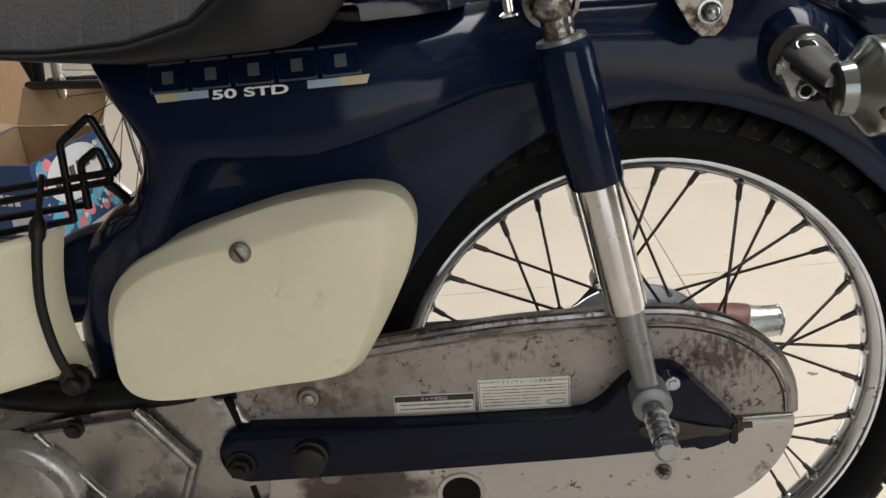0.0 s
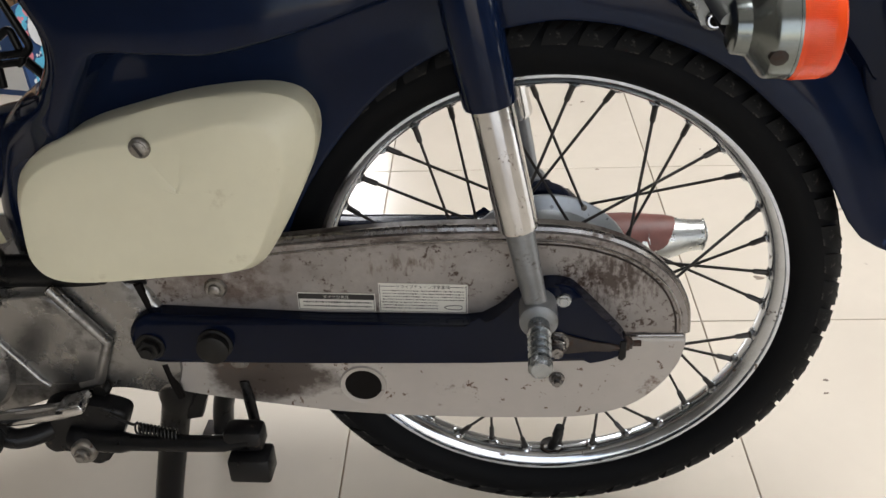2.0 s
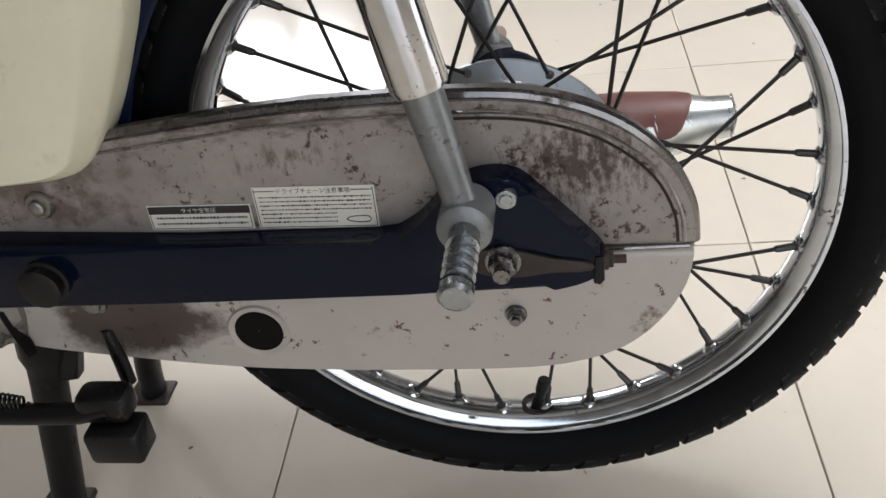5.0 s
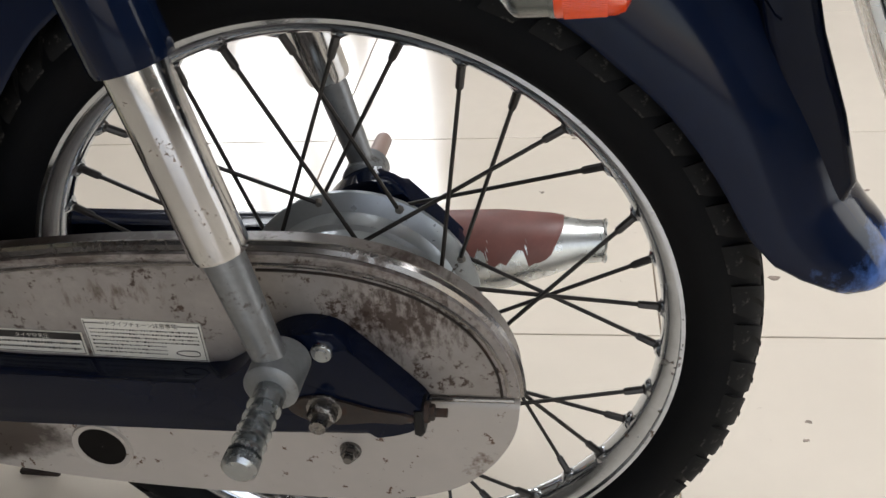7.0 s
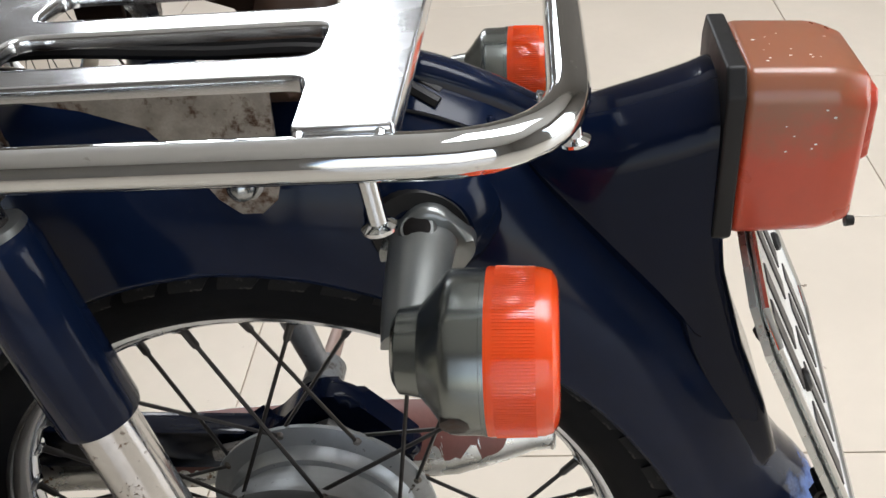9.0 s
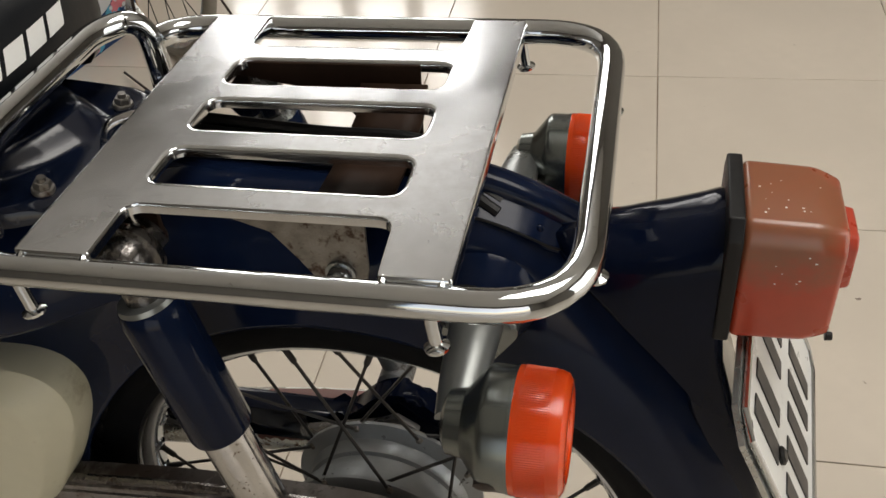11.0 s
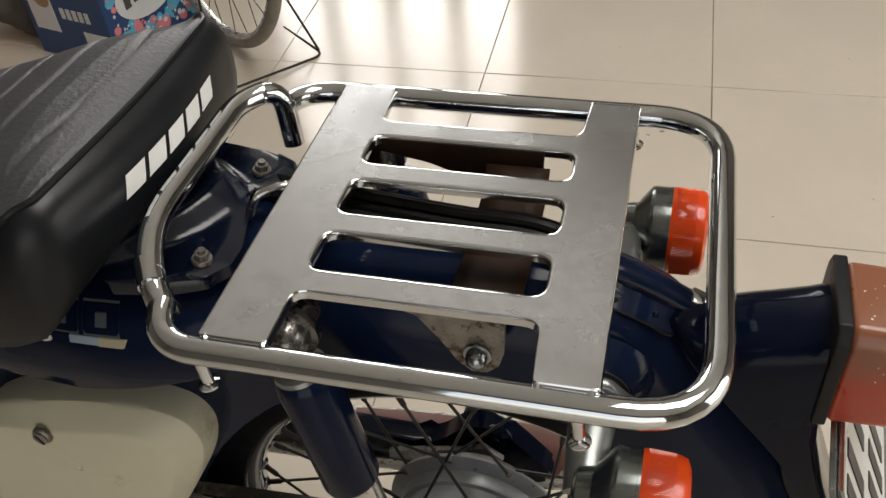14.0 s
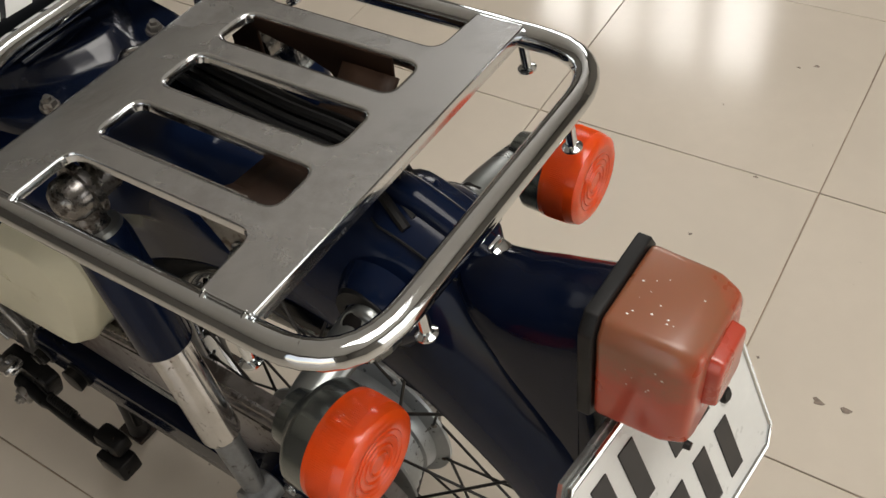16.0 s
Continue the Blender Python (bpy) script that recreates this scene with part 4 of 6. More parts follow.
def tail_lamp():
    def ring(x, hw, z0, z1, c):
        return [(x, -hw + c * 0.6, z1), (x, hw - c * 0.6, z1), (x, hw, z1 - c), (x, hw, z0 + c * 0.7), (x, hw - c * 0.9, z0), (x, -hw + c * 0.9, z0), (x, -hw, z0 + c * 0.7), (x, -hw, z1 - c)]

    def shell(rows, bev):
        bm = bmesh.new()
        vs = grid_faces(bm, rows, closed_v=True)
        bm.faces.new(vs[0])
        bm.faces.new(vs[-1])
        bmesh.ops.recalc_face_normals(bm, faces=bm.faces)
        es = [e for e in bm.edges if e.calc_face_angle(0) > 0.3]
        bmesh.ops.bevel(bm, geom=es, offset=bev, segments=3, affect="EDGES", profile=0.5)
        return bm
    gasket = part("lamp_gasket", shell([ring(0.2515, 0.0395, 0.577, 0.6715, 0.012), ring(0.2605, 0.0395, 0.577, 0.6715, 0.012)], 0.0015), SOFTBLACK, bike, "black rubber lamp gasket")
    lens = part("tail_lens", shell([ring(0.2607, 0.0372, 0.5800, 0.6690, 0.011), ring(0.302, 0.0365, 0.5810, 0.6675, 0.011), ring(0.3165, 0.033, 0.584, 0.662, 0.012)], 0.004), REDLENS, gasket, "faded red plastic tail lamp lens")
    part("reflector", shell([ring(0.314, 0.019, 0.610, 0.652, 0.006), ring(0.3245, 0.0178, 0.612, 0.650, 0.006)], 0.002), REDBUTTON, gasket, "proud red reflector block")
    chip_rand = random.Random(31)
    bm = bmesh.new()
    for k in range(20):
        r = chip_rand.uniform(0.0002, 0.00065)
        if k < 13:
            c, u, v = Vector((chip_rand.uniform(0.268, 0.304), chip_rand.uniform(-0.022, 0.012), 0.6687)), Vector((1, 0, 0)), Vector((0, 1, 0))
            c.z -= (c.x - 0.2607) * 0.0363 - 0.0004
        else:
            c, u, v = Vector((chip_rand.uniform(0.275, 0.300), -0.0373, chip_rand.uniform(0.630, 0.652))), Vector((1, 0, 0)), Vector((0, 0, 1))
        bm.faces.new([bm.verts.new(c + u * r * 1.4 * math.cos(q) + v * r * math.sin(q)) for q in np.linspace(0, 2 * math.pi, 7)[:-1]])
    tagged(part("lens_chip", bm, WHITEINK, lens, "pale chips in the plastic"), kind="stuff")
    for y in (-0.03, 0.03):
        part("lens_screw", turned((0.315, y, 0.588), (0.319, y, 0.588), [(0, 0.003), (1, 0.0025)], 10), DARKBOLT, gasket)


tail_lamp()


def number_plate():
    holder = new("number_plate")
    holder.parent = bike
    holder["label"] = "white number plate in a chrome edged holder"
    holder.matrix_local = Matrix.Translation((0.3045, 0.002, 0.506)) @ pose(0, 0, 0, 0, 0, -4.5) @ pose(0, 0, 0, 0, -24, 0)
    W, Hh = 0.192, 0.142

    def rr(w, h, c, x):
        return [(x, -w + c, h), (x, w - c, h), (x, w, h - c), (x, w, -h + c), (x, w - c, -h), (x, -w + c, -h), (x, -w, -h + c), (x, -w, h - c)]
    bm = bmesh.new()
    vs = grid_faces(bm, [rr(W / 2, Hh / 2, 0.012, 0.0), rr(W / 2, Hh / 2, 0.012, 0.0022)], closed_v=True)
    bm.faces.new(vs[0])
    bm.faces.new(vs[1])
    part("plate_sheet", bm, PLATE, holder)
    bm = bmesh.new()
    vs = grid_faces(bm, [rr(W / 2 + 0.006, Hh / 2 + 0.006, 0.016, -0.004), rr(W / 2 + 0.006, Hh / 2 + 0.006, 0.016, -0.0005)], closed_v=True)
    bm.faces.new(vs[0])
    bm.faces.new(vs[1])
    part("backing_plate", bm, PIPE, holder)
    part("plate_rim", tube([Vector(p) for p in rr(W / 2 + 0.001, Hh / 2 + 0.001, 0.012, 0.0025)], 0.0022, 8, closed=True), CHROME, holder, "chrome rim")
    # characters as plain upright bars in two rows
    for z, ys in ((0.033, (-0.066, -0.036, 0.006, 0.036)), (-0.033, (-0.072, -0.042, -0.012, 0.018, 0.048))):
        for y in ys:
            part("plate_bar", moved(box(0, 0, 0, 0.0012, 0.0165, 0.048, 0.0005, 1), Matrix.Translation((0.0026, y, z))), INK, holder)
    for y in (-0.062, 0.062):
        part("plate_screw", turned((0.002, y, 0.004), (0.006, y, 0.004), [(0, 0.006), (0.6, 0.006), (1, 0.004)], 14), DARKBOLT, holder)
    for x, y, z in ((-0.002, -0.084, 0.062), (-0.008, -0.090, -0.044)):
        part("edge_bolt", bm_join(rod((x, y + 0.012, z), (x + 0.002, y - 0.008, z), 0.0028, 10), turned((x, y, z), (x + 0.001, y - 0.006, z), [(0, 0.0052), (1, 0.0050)], 6)), DARKBOLT, holder)


number_plate()


def indicator(sign):
    lamp = new("indicator")
    lamp.parent = bike
    lamp["label"] = "round amber indicator in a grey chrome cup"
    lamp.matrix_local = Matrix.Translation((0.148, sign * 0.131, 0.5935))
    cup = moved(lathe([(0.0002, -0.040), (0.014, -0.0395), (0.018, -0.037), (0.0195, -0.028), (0.0235, -0.0245), (0.0325, -0.0175), (0.0342, -0.0155), (0.0345, -0.013), (0.0345, -0.002), (0.0350, -0.0018), (0.0350, 0.0), (0.033, 0.001)], 48), Matrix.Rotation(radians(-90), 4, "Z"))
    cupo = part("cup", cup, LAMPBODY, lamp)
    lens = moved(lathe([(0.0350, 0.0), (0.0352, 0.001), (0.0345, 0.0225), (0.0332, 0.0262), (0.0300, 0.0282), (0.026, 0.0290), (0.0235, 0.0280), (0.012, 0.0276), (0.0002, 0.0274)], 64), Matrix.Rotation(radians(-90), 4, "Z"))
    le = part("lens", lens, AMBER, lamp, "ribbed amber lens")
    # fine moulded ribs round the lens wall
    bm = bmesh.new()
    for k in range(164):
        a = 2 * math.pi * k / 164
        ca, sa_ = math.cos(a), math.sin(a)
        t = Vector((0, -sa_, ca)) * 0.0004
        o = Vector((0, ca, sa_))
        p = [Vector((0.003, 0, 0)) + o * 0.0348 - t, Vector((0.003, 0, 0)) + o * 0.0348 + t, Vector((0.020, 0, 0)) + o * 0.0343 + t, Vector((0.020, 0, 0)) + o * 0.0343 - t]
        c = [Vector((0.0035, 0, 0)) + o * 0.03535, Vector((0.0195, 0, 0)) + o * 0.03485]
        v = [bm.verts.new(q) for q in p + c]
        bm.faces.new((v[0], v[3], v[5], v[4]))
        bm.faces.new((v[1], v[4], v[5], v[2]))
    tagged(part("lens_rib", bm, AMBER, le), kind="stuff")
    for r in (0.0075, 0.0125, 0.0175, 0.0215):
        part("lens_ring", moved(lathe([(r - 0.0016, 0.0272), (r, 0.0285), (r + 0.0016, 0.0272)], 40), Matrix.Rotation(radians(-90), 4, "Z")), AMBER, le)
    part("bulb_holder", moved(lathe([(0.0002, -0.002), (0.010, -0.002), (0.010, 0.004), (0.006, 0.006), (0.0062, 0.012), (0.004, 0.017), (0.0002, 0.018)], 20), Matrix.Rotation(radians(-90), 4, "Z")), SATIN, lamp)
    pd = Vector((0, sign * math.cos(radians(18)), -math.sin(radians(18))))
    part("rust_patch", turned(Vector((-0.0125, 0, 0)) + pd * 0.030, Vector((-0.0125, 0, 0)) + pd * 0.0349, [(0, 0.0066), (0.9, 0.0062), (1, 0.005)], 9), RUSTYSTEEL, lamp, "bare rusty patch")
    # stem: pressed silver channel, body boss to cup; a black core paints its underside shade
    arm = smooth_path([(-0.034, -sign * 0.076, 0.010), (-0.034, -sign * 0.050, 0.009), (-0.034, -sign * 0.022, 0.006), (-0.033, sign * 0.002, 0.003)], 6)
    bm = bmesh.new()
    core = bmesh.new()
    rows, low = [], []
    for i, q in enumerate(arm):
        s = i / (len(arm) - 1)
        w, h = 0.0170 - 0.005 * s, 0.0105 - 0.002 * s
        rows.append([q + Vector((w * math.cos(b), 0, h * max(-0.1, math.sin(b)))) for b in np.linspace(-0.3, math.pi + 0.3, 19)])
        low.append([q + Vector((w * 0.74 * math.cos(b), 0, -0.0055 + 0.0085 * math.sin(b))) for b in np.linspace(0, 2 * math.pi, 15)[:-1]])
    for b_, r_ in ((bm, rows), (core, low)):
        vs = grid_faces(b_, r_, closed_v=True)
        b_.faces.new(vs[0])
        b_.faces.new(vs[-1])
    stem = part("stem", bm, SATIN, lamp, "dull chrome stem")
    part("stem_shade_core", core, SOFTBLACK, stem, "black core added as the shade under the stem")
    hole_at, hole_way = Vector((-0.0355, -sign * 0.0640, 0.0165)), Vector((0, sign * 0.45, 0.9)).normalized()
    part("hole_rim", turned(hole_at - hole_way * 0.002, hole_at + hole_way * 0.0040, [(0, 0.0098), (0.7, 0.0092), (1, 0.0078), (1, 0.006)], 24), SATIN, stem)
    # dark plug painted as the shade within the rim
    part("stem_hole_shade", turned(hole_at, hole_at + hole_way * 0.0046, [(0, 0.0066), (0.9, 0.0066), (1, 0.0060)], 20), HOLESHADE, stem)
    part("boss_ring", moved(lathe([(0.016, -0.004), (0.024, -0.003), (0.026, 0.002), (0.021, 0.006), (0.016, 0.006)], 36), Matrix.Translation((-0.036, -sign * 0.077, 0.008)) @ Matrix.Diagonal((1, sign * -1, 1, 1))), SOFTBLACK, lamp, "black rubber ring")
    part("boss", moved(lathe([(0.0002, 0.010), (0.024, 0.008), (0.030, 0.002), (0.036, -0.010)], 36), Matrix.Translation((-0.034, -sign * 0.083, 0.008)) @ Matrix.Diagonal((1, sign, 1, 1))), NAVY, lamp)
    flange = []
    for cx, cz, r, a0, a1 in ((-0.031, 0.0145, 0.0125, 35, 145), (-0.0455, 0.0015, 0.0105, 150, 205), (-0.0345, -0.0150, 0.0100, 210, 330), (-0.020, 0.0060, 0.0105, -30, 30)):
        flange += [(cx + r * math.cos(radians(a)), cz + r * math.sin(radians(a))) for a in np.linspace(a0, a1, 9)]
    fl = part("stem_flange", slab(flange, sign * -0.066, sign * -0.079, 0.004, 3, both=True), SATIN, lamp, "dull silver mounting flange")
    part("flange_bush", turned((-0.0338, -sign * 0.069, -0.0150), (-0.0338, -sign * 0.0615, -0.0150), [(0, 0.0072), (0.8, 0.0070), (1, 0.0058), (1, 0.0042)], 20), CHROME, fl, "bright bolt sleeve")
    # sleeve is solid; a dark plug paints the shade of its bore
    part("bush_hole_shade", turned((-0.0338, -sign * 0.066, -0.0150), (-0.0338, -sign * 0.0612, -0.0150), [(0, 0.0044), (0.95, 0.0044), (1, 0.004)], 14), HOLESHADE, fl)
    return lamp


indicator(-1)
indicator(1)


# chrome carrier
def carrier():
    rack = new("luggage_rack")
    rack.parent = bike
    rack["label"] = "chrome tube luggage rack with a slotted steel plate"
    rack.matrix_local = Matrix.Translation((0.001, -0.001, 0.6915)) @ pose(0, 0, 0, 0, 0, 1.1)
    yw = 0.1425
    R = 0.0088
    loop = rounded([(-0.150, -yw + 0.028, 0.006), (-0.146, -yw, 0.0), (0.179, -yw, 0.0), (0.179, yw, 0.0), (-0.150, yw, 0.0), (-0.156, yw - 0.030, 0.004)], [0, 0.028, 0.052, 0.052, 0.030, 0], n=8)
    part("rail", tube(loop, R, 20), CHROME, rack, "polished chrome tube")
    hoop = rounded([(-0.150, -yw + 0.026, 0.002), (-0.158, -yw + 0.034, 0.016), (-0.178, -0.078, 0.026), (-0.178, 0.080, 0.026), (-0.156, 0.106, 0.024), (-0.151, 0.101, -0.024)], [0, 0.016, 0.040, 0.020, 0.020, 0], n=8)
    part("front_hoop", tube(hoop, R, 20), CHROME, rack, "polished chrome tube")
    part("weld_collar", tube([hoop[0] + Vector((0.002, -0.003, -0.003)), hoop[1]], 0.0098, 16), OLDCHROME, rack)
    # slotted plate
    bm = bmesh.new()
    x0, x1, ye = -0.114, 0.117, 0.138

    def loop2(pts, r, n=5):
        P = rounded([(x, y, 0) for x, y in pts], r, closed=True, n=n)
        vs = [bm.verts.new((p.x, p.y, 0.0105)) for p in P]
        return [bm.edges.new((vs[i], vs[(i + 1) % len(vs)])) for i in range(len(vs))], P
    outer = [(x0, -ye), (-0.073, -ye), (-0.073, -0.0925), (0.0795, -0.0925), (0.082, -ye), (x1, -ye), (x1, ye), (0.082, ye), (0.0795, 0.0915), (-0.072, 0.0915), (-0.073, ye), (x0, ye)]
    radii = [0.002, 0.002, 0.011, 0.011, 0.002, 0.002, 0.002, 0.002, 0.012, 0.012, 0.002, 0.002]
    edges, rims = loop2(outer, radii)
    rims = [rims]
    for ya, yb in ((0.0375, 0.0750), (-0.0190, 0.0215), (-0.0755, -0.0355)):
        e2, p2 = loop2([(-0.0725, ya), (0.0795, ya), (0.0795, yb), (-0.0725, yb)], 0.012)
        edges += e2
        rims.append(p2)
    bmesh.ops.triangle_fill(bm, use_beauty=True, use_dissolve=False, edges=edges)
    res = bmesh.ops.extrude_face_region(bm, geom=list(bm.faces))
    bmesh.ops.translate(bm, verts=[v for v in res["geom"] if isinstance(v, bmesh.types.BMVert)], vec=(0, 0, -0.0022))
    plate = part("slotted_plate", bm, STEEL, rack, "satin steel plate with long slots")
    for x, y0 in ((x0 + 0.0012, 0.132), (x1 - 0.0012, 0.132)):
        part("turned_down_edge", box(x, 0, 0.0035, 0.0024, y0 * 2, 0.011, 0.0008, 1), STEEL, plate)
    for k, p in enumerate(rims):
        # rolled lip that turns down round each opening
        rows = []
        for (lip, z) in ((-0.0006, 0.0107), (0.0006, 0.0106), (0.0016, 0.0099), (0.0021, 0.0086), (0.0022, 0.0040)):
            row = []
            for q in range(len(p)):
                t = (p[(q + 1) % len(p)] - p[q - 1]).normalized()
                side = Vector((-t.y, t.x, 0)) * (1 if k else -1)
                row.append(Vector((p[q].x, p[q].y, 0)) + side * lip * (1 if k else 0.5) + Vector((0, 0, z)))
            rows.append(row)
        bm = bmesh.new()
        grid_faces(bm, rows, closed_v=True)
        part("rolled_lip", bm, LIPSTEEL, plate, "bright rolled lip")
    for x in (x0 + 0.004, -0.074, 0.084, x1 - 0.004):
        for s in (-1, 1):
            part("weld_bead", tube(smooth_path([(x, s * 0.1365, 0.0085), (x, s * 0.140, 0.0075), (x, s * 0.143, 0.005)], 4), 0.0022, 8), CHROME, rack)
    for x, y in ((-0.117, -yw), (0.106, -yw), (0.113, yw), (-0.10, yw), (0.179, -0.083), (0.179, 0.083)):
        part("hook_pin", turned((x, y, -0.004), (x + 0.003, y * 1.01, -0.030), [(0, 0.0036), (0.84, 0.0036), (0.86, 0.005), (0.90, 0.0068), (0.96, 0.0066), (1, 0.004)], 16), CHROME, rack, "small chrome hook pin")
    # brackets below the plate
    for s in (-1, 1):
        tab = slab([(-0.078, 0.008), (0.056, 0.008), (0.053, -0.046), (0.049, -0.059), (0.041, -0.066), (0.031, -0.066), (0.022, -0.058), (0.012, -0.040), (-0.002, -0.020), (-0.03, -0.010), (-0.078, -0.002)], -0.0012, 0.0012, 0.0006, 1, both=True)
        part("bracket_tab", moved(tab, Matrix.Translation((0, s * 0.073, -0.004 + 0.005))), ZINC if s < 0 else STRAPM, rack)
        part("bracket_bolt", turned((0.036, s * 0.072, -0.047), (0.036, s * 0.086, -0.047), [(0, 0.0095), (0.3, 0.0092), (0.32, 0.0072), (0.6, 0.0070), (0.8, 0.0058), (0.93, 0.0036), (1, 0.0008)], 20), BLUEZINC, rack, "dull domed zinc nut")
        part("front_stay", tube(smooth_path([(-0.083, s * 0.078, -0.030), (-0.083, s * 0.082, -0.010), (-0.082, s * 0.088, 0.003), (-0.085, s * 0.12, 0.004)], 5), 0.0055, 10), OLDCHROME, rack)
        strap = box(-0.083, s * 0.075, -0.012, 0.030, 0.003, 0.036, 0.001, 1)
        part("stay_strap", strap, STRAPM, rack)
    bm = bmesh.new()
    grid_faces(bm, [[(x, y, z) for y, z in ((-0.072, -0.006), (-0.062, -0.015), (-0.050, -0.021), (0.0, -0.0245), (0.050, -0.021), (0.062, -0.015), (0.072, -0.006))] for x in (0.014, 0.030, 0.046, 0.060)])
    strap = part("cross_strap", bm, STRAPM, rack, "brown stained cross strap")
    strap.modifiers.new("thickness", "SOLIDIFY").thickness = 0.003


carrier()
for k, (y, z) in enumerate(((0.016, 0.670), (0.025, 0.669), (0.007, 0.669), (0.034, 0.667), (0.021, 0.676))):
    part("cable", tube(smooth_path([(-0.15, y + 0.03, z - 0.008), (-0.09, y + 0.008, z + 0.004), (0.0, y, z + 0.003), (0.07, y - 0.004, z + 0.002), (0.12, y - 0.02, z - 0.02)], 6), 0.0038, 8), SOFTBLACK, bike, "black cable sleeve")


# seat
def seat():
    st = new("seat")
    st.parent = bike
    st.location = (-0.010, 0.0, 0.003)
    st["label"] = "black vinyl saddle with stitched ribs and white lettering blocks"
    xs = [-0.205, -0.212, -0.222, -0.24, -0.27, -0.312, -0.36, -0.42, -0.50, -0.58, -0.62, -0.63]
    hw = [0.112, 0.122, 0.129, 0.134, 0.137, 0.137, 0.133, 0.123, 0.104, 0.080, 0.050, 0.02]
    ez = [0.760, 0.759, 0.752, 0.734, 0.706, 0.672, 0.660, 0.657, 0.660, 0.670, 0.680, 0.690]
    cz = [0.7615, 0.7662, 0.7708, 0.7745, 0.770, 0.757, 0.742, 0.728, 0.716, 0.712, 0.715, 0.700]

    def H(x):
        return interp(-x, [-v for v in xs], hw)

    def E(x):
        return interp(-x, [-v for v in xs], ez)
    # top cushion with shallow stitched grooves
    bm = bmesh.new()
    rows = []
    n = 400
    for i in range(n + 1):
        s = i / n
        x = -0.205 - 0.425 * s ** 1.15
        h, e = H(x), E(x)
        row = []
        for j in range(33):
            v = -1 + 2 * j / 32
            g = ((-x - 0.205 - 0.03 * v * v) % 0.036) / 0.036
            groove = 0.0019 * math.exp(-((g - 0.5) / 0.045) ** 2) - 0.0003 * math.exp(-((g - 0.62) / 0.05) ** 2) if 0.02 < -x - 0.205 < 0.40 and abs(v) < 0.95 else 0
            crown = (interp(-x, [-q for q in xs], cz) - e) * (1 - abs(v) ** 3.0)
            row.append((x + 0.008 * (1 - v * v) * max(0, 1 - s * 8), v * h, e + crown - groove))
        rows.append(row)
    grid_faces(bm, rows)
    part("cushion_top", bm, LITVINYL, st, "grained black vinyl with stitched ribs", 60)
    # side wall
    bm = bmesh.new()
    rim = [(x, -H(x), E(x)) for x in np.linspace(-0.63, -0.205, 60)]
    back = [(-0.205 + 0.008 * (1 - (v / 0.112) ** 2), v, 0.760 + 0.003 * (1 - abs(v / 0.112) ** 3)) for v in np.linspace(-0.1, 0.1, 15)]
    line = [Vector(p) for p in rim + back] + [Vector((x, H(x), E(x))) for x in np.linspace(-0.205, -0.63, 60)]
    rows = []
    for f, out in ((0, 0.0), (0.04, 0.30), (0.10, 0.60), (0.18, 0.82), (0.30, 0.95), (0.48, 1.0), (0.66, 0.97), (0.82, 0.84), (0.94, 0.56), (1.0, 0.1)):
        r = []
        for p in line:
            zb = interp(p.x, [-0.63, -0.36, -0.25, -0.225, -0.212, -0.2], [0.668, 0.646, 0.650, 0.658, 0.674, 0.692])
            d = Vector(((p.x + 0.33) * 1.2, p.y, 0)).normalized()
            r.append(Vector((p.x, p.y, p.z + (zb - p.z) * f)) + d * out * (0.008 + 0.010 * max(0, d.x) ** 1.3))
        rows.append(r)
    grid_faces(bm, rows)
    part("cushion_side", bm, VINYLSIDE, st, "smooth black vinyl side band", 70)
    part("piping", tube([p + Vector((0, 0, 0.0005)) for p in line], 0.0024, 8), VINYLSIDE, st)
    part("seat_base", slab([(-0.62, 0.655), (-0.60, 0.648), (-0.27, 0.652), (-0.25, 0.662), (-0.25, 0.68), (-0.62, 0.68)], -0.07, 0.07, 0.004), BLACKMETAL, st)
    # maker's name in blocks: five plain shapes that follow the back band
    def band(y0, z):
        p = Vector((-0.205 + 0.008 * (1 - (y0 / 0.112) ** 2), y0, 0.7625))
        d = Vector(((p.x + 0.33) * 1.2, y0, 0)).normalized()
        f = (p.z - z) / (p.z - 0.692)
        out = interp(f, [0, 0.04, 0.10, 0.18, 0.30, 0.48, 0.66, 0.82, 0.94, 1.0], [0, 0.30, 0.60, 0.82, 0.95, 1.0, 0.97, 0.84, 0.56, 0.1])
        return Vector((p.x, p.y, z)) + d * (out * (0.008 + 0.010 * max(0, d.x) ** 1.3) + 0.0007)
    for k in range(5):
        yc = -0.0450 + 0.0236 * k
        bl = bmesh.new()
        rows = []
        for i in range(9):
            z = 0.7255 + 0.0150 * i / 8
            lean = 0.006 * (i / 8 - 0.5)
            rows.append([band(yc - 0.0100 + 0.0195 * q / 8 + lean, z) for q in range(9)])
        grid_faces(bl, rows)
        part("lettering_block", bl, WHITEINK, st, "white printed block", 60)
    return st


seat()

